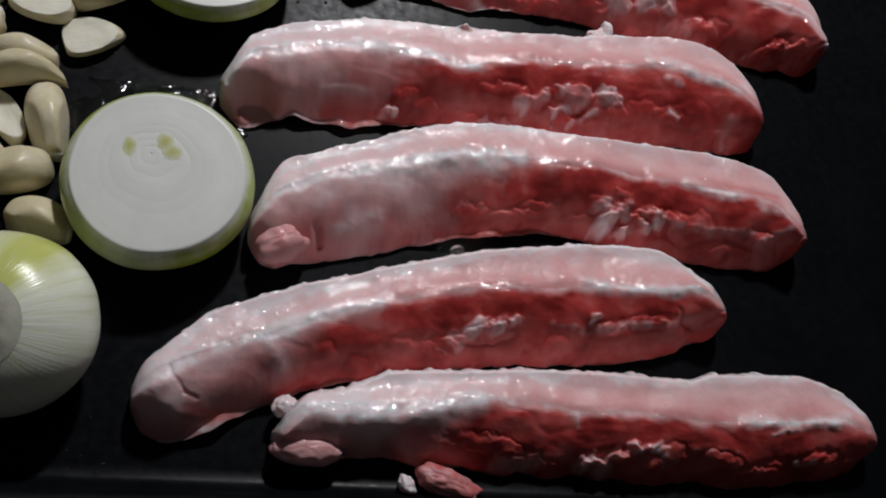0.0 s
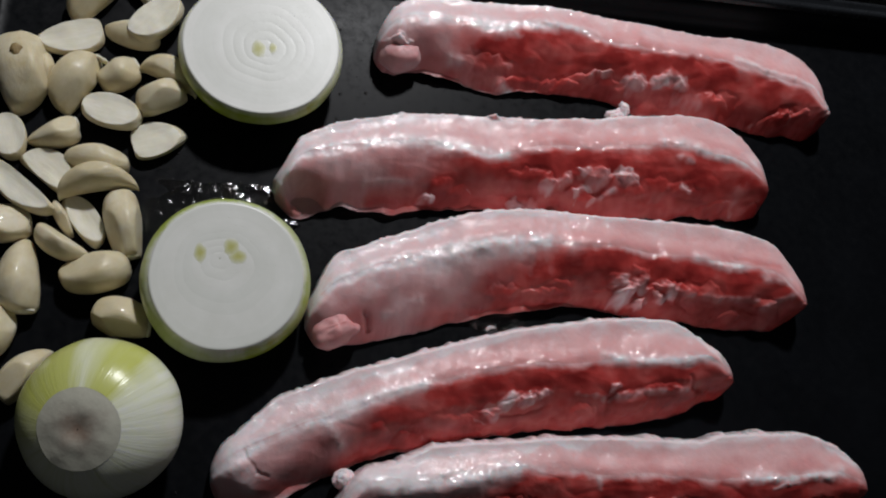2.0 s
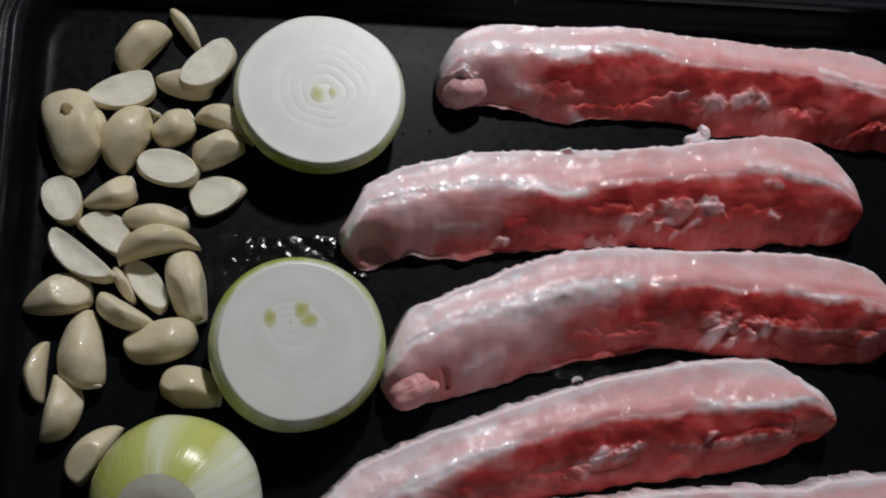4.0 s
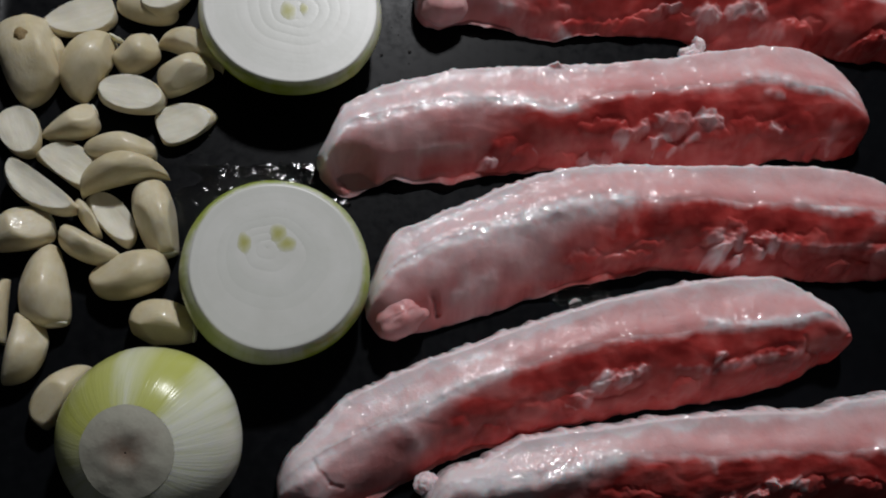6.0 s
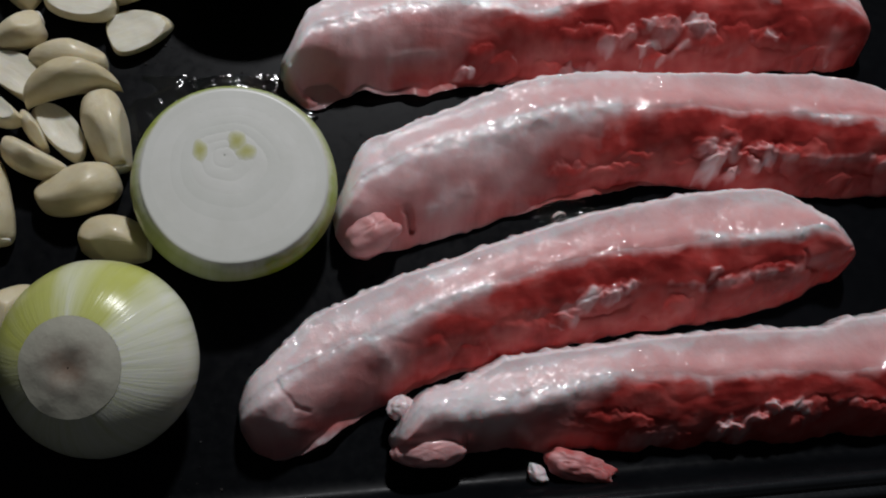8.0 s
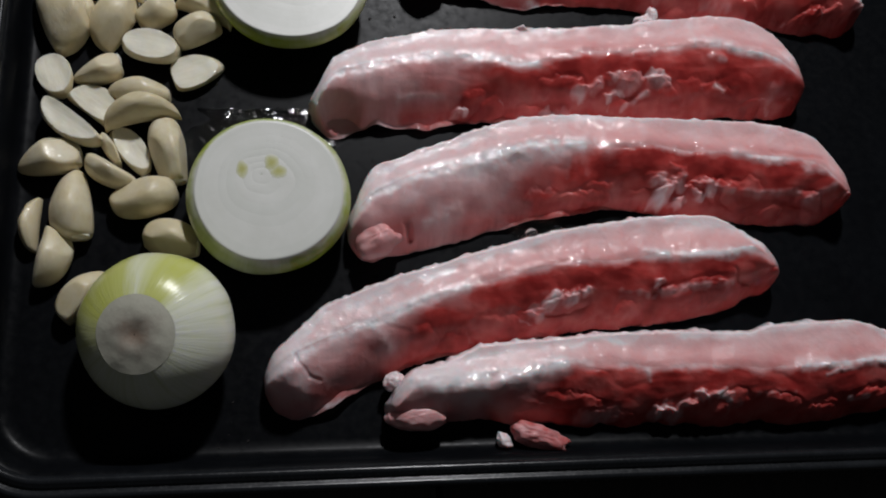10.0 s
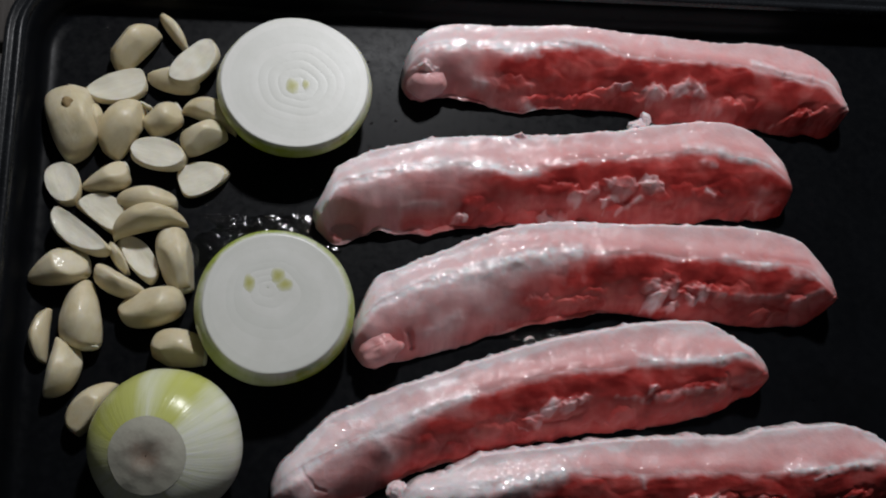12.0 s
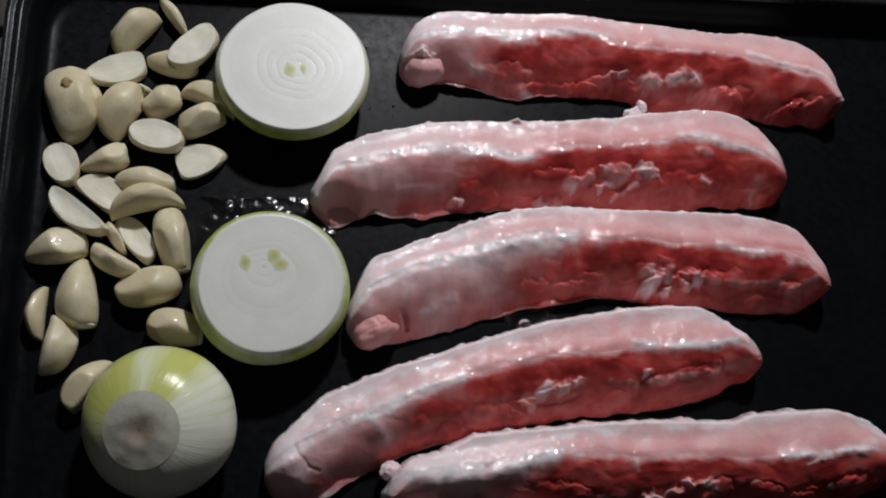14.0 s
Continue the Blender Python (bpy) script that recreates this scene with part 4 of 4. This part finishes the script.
# ---- garlic ----
def garlic_clove(tip, root, left, right, height, ends, cut=False, lift=0.0, stem=None, label="", seed=[0]):
    """A peeled clove lying on its side between tip and root. left, right: how far its two flanks swell from that line, below 0 where
    it is hollow. ends: how pointed tip and root are (0.3 blunt, 0.9 sharp). cut: sliced flat, the cut face up. lift: what it rests on."""
    seed[0] += 1
    s = seed[0] * 3.17
    a, b = Vector((*tip, 0)), Vector((*root, 0))
    long, yaw = (b - a).length, math.degrees(math.atan2(b.y - a.y, b.x - a.x))
    clove = thing("garlic_clove", pose((a.x + b.x) / 2, (a.y + b.y) / 2, lift, 0, 0, yaw), label or ("sliced garlic clove, flat pale cut face up" if cut else "peeled whole garlic clove, ivory and glossy"), "garlic", "garlic cloves on the griddle")
    nu, nw = 48, 48
    pa, pb = 0.72 * ends[0], 0.72 * ends[1]
    top_at = pa / (pa + pb)
    most = top_at**pa * (1 - top_at)**pb
    slant = 0.22 * math.sin(s * 1.3)
    ridge = 0.35 * math.sin(s * 2.1)
    keel = 0.55 + 0.25 * math.sin(s * 3.3)
    wide = left + right
    # flat facets where the clove lay against its neighbours
    facets = [] if cut else [(Vector((0.55 * math.sin(s * k * 1.9), math.sin(s * k * 2.7), 0.55 + 0.4 * math.sin(s * k * 1.1))).normalized(), 0.76 + 0.10 * math.sin(s * k * 3.1)) for k in (1, 2)]
    bm = bmesh.new()
    loops = []
    for i in range(nu + 1):
        t = min(max(0.5 - 0.5 * math.cos(math.pi * i / nu), 1e-4), 1 - 1e-4)
        swell = t**pa * (1 - t)**pb / most
        y1, y0 = left * swell, -right * swell
        # the end cuts lean a little, and the middle line wanders
        mid = (y1 + y0) / 2 + 0.02 * long * math.sin(3 * t + s)
        ry = max((y1 - y0) / 2, 1e-5)
        rz = height * swell**0.55 * (0.90 + 0.10 * math.cos(2 * math.pi * (t - 0.55)))
        loop = []
        for k in range(nw):
            w = k * math.tau / nw
            c, q = math.cos(w), math.sin(w)
            yy = ry * math.copysign(abs(c) ** 0.72, c)
            if q >= 0:
                # a blunt ridge along the back, between two flatter flanks
                round_top, roof = q**0.85, max(0.0, 1 - abs(c - ridge) / (1 + abs(ridge)))
                zz = rz * (0.36 + 0.64 * (keel * round_top + (1 - keel) * roof * (1.35 - 0.35 * roof)))
            else:
                zz = rz * 0.36 * (1 - abs(q) ** 0.6)
            spot = Vector((long * (t - 0.5) * 60 + s, (mid + yy) * 60 + s, zz * 60))
            d = fbm(spot, 2)
            zz *= 1 + 0.07 * d
            if cut:
                zz = min(zz, height * (0.52 + 0.10 * slant * c + 0.05 * t) + 0.00035 * fbm(spot * 2.0, 2) - 0.0005 * bell((c - 0.2) / 0.5) * swell)
            p = Vector((long * (t - 0.5), mid + yy * (1 + 0.05 * d), zz))
            heart = Vector((0, (left - right) / 2, 0.4 * height))
            for way, reach in facets:
                extent = math.sqrt((way.x * long / 2) ** 2 + (way.y * wide / 2) ** 2 + (way.z * 0.6 * height) ** 2)
                over = way.dot(p - heart) - reach * extent
                if over > 0:
                    p -= way * over * 0.82
            p.z = max(p.z, 0.0003)
            loop.append(bm.verts.new(p))
        loops.append(loop)
    for i in range(nu):
        for k in range(nw):
            bm.faces.new((loops[i][k], loops[i][(k + 1) % nw], loops[i + 1][(k + 1) % nw], loops[i + 1][k]))
    for loop in (loops[0], loops[-1]):
        bm.faces.new(loop)
    bmesh.ops.remove_doubles(bm, verts=bm.verts, dist=1e-6)
    bmesh.ops.recalc_face_normals(bm, faces=bm.faces)
    if cut:
        face = [f for f in bm.faces if f.normal.z > 0.93 and f.calc_center_median().z > height * 0.42]
        top = bmesh.new()
        made = {}
        for f in face:
            vs = []
            for v in f.verts:
                if v not in made:
                    made[v] = top.verts.new(v.co + Vector((0, 0, 0.00012)))
                vs.append(made[v])
            top.faces.new(vs)
        part("clove", bm, GARLIC, clove)
        part("cut_face", top, GARLIC_CUT, clove, "moist pale cut face")
        return clove
    part("clove", bm, GARLIC, clove)
    if stem:
        r = part("stem_end", lump((0.0024, 0.0032, 0.0016), s, 0.30, 10, 14), STEM, clove, "brown dry stem end")
        r.matrix_basis = clove.matrix_world.inverted() @ pose(stem[0], stem[1], 0.82 * height, 18, 0, 20)
    elif pb < 0.30:
        r = part("root_end", lump((0.0009, 0.22 * (left + right), 0.17 * height), s, 0.25, 8, 14), GARLIC_CUT, clove, "trimmed flat end")
        r.matrix_basis = pose(0.493 * long, 0.02 * long * math.sin(3 + s), height * 0.34)
    return clove


garlic_clove((-0.1495, 0.3100), (-0.1337, 0.3294), 0.0117, 0.0020, 0.014, (0.5, 0.5))
garlic_clove((-0.1344, 0.3392), (-0.1225, 0.3217), 0.0027, 0.0024, 0.009, (0.6, 0.7))
garlic_clove((-0.1379, 0.3123), (-0.1170, 0.3056), 0.0038, 0.0072, 0.010, (0.4, 0.5))
garlic_clove((-0.1290, 0.3056), (-0.1116, 0.3245), 0.0031, 0.0107, 0.011, (0.45, 0.5), cut=True, lift=0.0045)
garlic_clove((-0.1650, 0.3006), (-0.1396, 0.3092), 0.0046, 0.0093, 0.010, (0.8, 0.35), cut=True)
garlic_clove((-0.1741, 0.2997), (-0.1667, 0.2689), 0.0156, 0.0068, 0.017, (0.3, 0.6), stem=(-0.1677, 0.2895))
garlic_clove((-0.1613, 0.2957), (-0.1571, 0.2816), 0.0042, 0.0026, 0.009, (0.5, 0.5))
garlic_clove((-0.1501, 0.2708), (-0.1384, 0.2943), 0.0115, 0.0045, 0.014, (0.45, 0.4))
garlic_clove((-0.1389, 0.2854), (-0.1250, 0.2939), 0.0052, 0.0081, 0.012, (0.4, 0.35))
garlic_clove((-0.1433, 0.2746), (-0.1206, 0.2695), 0.0060, 0.0078, 0.013, (0.5, 0.55), cut=True, lift=0.0025)
garlic_clove((-0.1239, 0.2916), (-0.1015, 0.2821), 0.0110, -0.0012, 0.013, (0.5, 0.6))
garlic_clove((-0.1219, 0.2729), (-0.1046, 0.2819), 0.0099, 0.0042, 0.014, (0.45, 0.5), lift=0.0020)
garlic_clove((-0.1232, 0.2579), (-0.1032, 0.2657), 0.0093, 0.0056, 0.009, (0.35, 0.8), cut=True)
garlic_clove((-0.1725, 0.2679), (-0.1652, 0.2505), 0.0060, 0.0075, 0.009, (0.45, 0.6), cut=True)
garlic_clove((-0.1627, 0.2583), (-0.1448, 0.2664), 0.0040, 0.0076, 0.012, (0.9, 0.3))
garlic_clove((-0.1641, 0.2505), (-0.1467, 0.2374), 0.0108, 0.0019, 0.009, (0.5, 0.5), cut=True)
garlic_clove((-0.1485, 0.2517), (-0.1242, 0.2493), 0.0076, 0.0031, 0.012, (0.6, 0.5))
garlic_clove((-0.1477, 0.2334), (-0.1192, 0.2403), 0.0109, -0.0007, 0.015, (0.55, 0.7), lift=0.0030)
garlic_clove((-0.1705, 0.2473), (-0.1485, 0.2290), 0.0019, 0.0079, 0.013, (0.5, 0.6), cut=True, lift=0.0040)
garlic_clove((-0.1802, 0.2183), (-0.1575, 0.2263), 0.0075, 0.0075, 0.014, (0.9, 0.35))
garlic_clove((-0.1465, 0.2349), (-0.1330, 0.2168), 0.0081, 0.0024, 0.009, (0.5, 0.6), cut=True)
garlic_clove((-0.1496, 0.2338), (-0.1418, 0.2210), 0.0014, 0.0031, 0.011, (0.5, 0.6))
garlic_clove((-0.1259, 0.2391), (-0.1202, 0.2131), 0.0068, 0.0073, 0.015, (0.28, 0.32))
garlic_clove((-0.1536, 0.2237), (-0.1349, 0.2135), 0.0011, 0.0081, 0.013, (0.45, 0.6), lift=0.0020)
garlic_clove((-0.1569, 0.2184), (-0.1548, 0.1904), 0.0051, 0.0110, 0.015, (0.7, 0.3))
garlic_clove((-0.1448, 0.2043), (-0.1206, 0.2126), 0.0049, 0.0103, 0.015, (0.5, 0.42))
garlic_clove((-0.1703, 0.2070), (-0.1714, 0.1853), 0.0009, 0.0063, 0.010, (0.6, 0.6))
garlic_clove((-0.1681, 0.1952), (-0.1706, 0.1721), 0.0117, -0.0002, 0.014, (0.5, 0.55))
garlic_clove((-0.1581, 0.1576), (-0.1435, 0.1764), 0.0093, 0.0024, 0.014, (0.45, 0.8))
garlic_clove((-0.1321, 0.1874), (-0.1110, 0.1863), 0.0107, 0.0047, 0.015, (0.3, 0.4))


# ---- juices and small bits ----
def puddle(x, y, rx, ry, seed):
    bm = bmesh.new()
    bmesh.ops.create_grid(bm, x_segments=110, y_segments=70, size=1)
    for v in list(bm.verts):
        d = math.hypot(v.co.x, v.co.y) * (1 + 0.45 * fbm(v.co * 1.7 + Vector((seed, 0, 0)), 3))
        h = max(0.0, 1 - d)
        v.co = Vector((x + v.co.x * rx, y + v.co.y * ry, 0.0002 + 0.0010 * min(h * 4, 1) * (0.75 + 0.45 * fbm(Vector((v.co.x * rx, v.co.y * ry, 0)) * 260 + Vector((0, seed, 0)), 3)) if h > 0 else -0.001))
    bmesh.ops.delete(bm, geom=[v for v in bm.verts if v.co.z < 0], context="VERTS")
    return bm


tagged(part("juice_puddle", puddle(-0.087, 0.2320, 0.036, 0.0155, 2.0), JUICE), "bubbling clear onion juice and fat on the black plate", "juice")
tagged(part("juice_puddle", puddle(0.0230, 0.1965, 0.0130, 0.0055, 5.0), JUICE), "small clear pool of meat juice under a strip's lifted edge", "juice")
rng = random.Random(9)
bm = bmesh.new()
for _ in range(48):
    a = radians(rng.uniform(55, 165))
    far_out = 0.0310 + 0.008 * rng.random() ** 2
    rr = 0.00025 + 0.0009 * rng.random() ** 4
    bmesh.ops.create_uvsphere(bm, u_segments=10, v_segments=8, radius=rr, matrix=Matrix.LocRotScale((-0.0835 + far_out * math.cos(a), 0.2040 + far_out * math.sin(a) * 1.15, 0.0012 + rr * 0.2), None, (1, 1, 0.75)))
tagged(part("bubbles", bm, DROPS), "foaming bubbles of juice along the onion half", "bubbles", kind="stuff")
rng = random.Random(4)
bm = bmesh.new()
for _ in range(110):
    zone = rng.random()
    if zone < 0.35:
        cx, cy = rng.uniform(-0.12, -0.055), rng.uniform(0.235, 0.262)
    elif zone < 0.55:
        cx, cy = rng.uniform(-0.045, -0.028), rng.uniform(0.27, 0.325)
    elif zone < 0.75:
        cx, cy = rng.uniform(-0.16, -0.09), rng.uniform(0.112, 0.128)
    else:
        cx, cy = rng.uniform(-0.185, 0.195), rng.uniform(0.11, 0.34)
    rr = 0.00022 + 0.0005 * rng.random() ** 4
    bmesh.ops.create_uvsphere(bm, u_segments=8, v_segments=6, radius=rr, matrix=Matrix.LocRotScale((cx, cy, rr * 0.2), None, (1, rng.uniform(0.7, 1.2), 0.6)))
tagged(part("droplets", bm, DROPS), "tiny fat and water droplets spattered on the plate", "droplets", kind="stuff")

scrap = thing("pork_scrap", pose(0.016, 0.1105, 0.0), "small torn red scrap of pork by the near rim", "pork scrap")
meat_lump(scrap, "scrap", 0.017, 0.1108, 0.0042, (0.0110, 0.0046, 0.0046), -18, 3.0, 0.55, 0.4, rough=0.30)
meat_lump(scrap, "fat_bit", 0.0040, 0.1098, 0.0030, (0.0034, 0.0024, 0.0027), -50, 4.0, 0.0, 1.0, "white bit of fat")
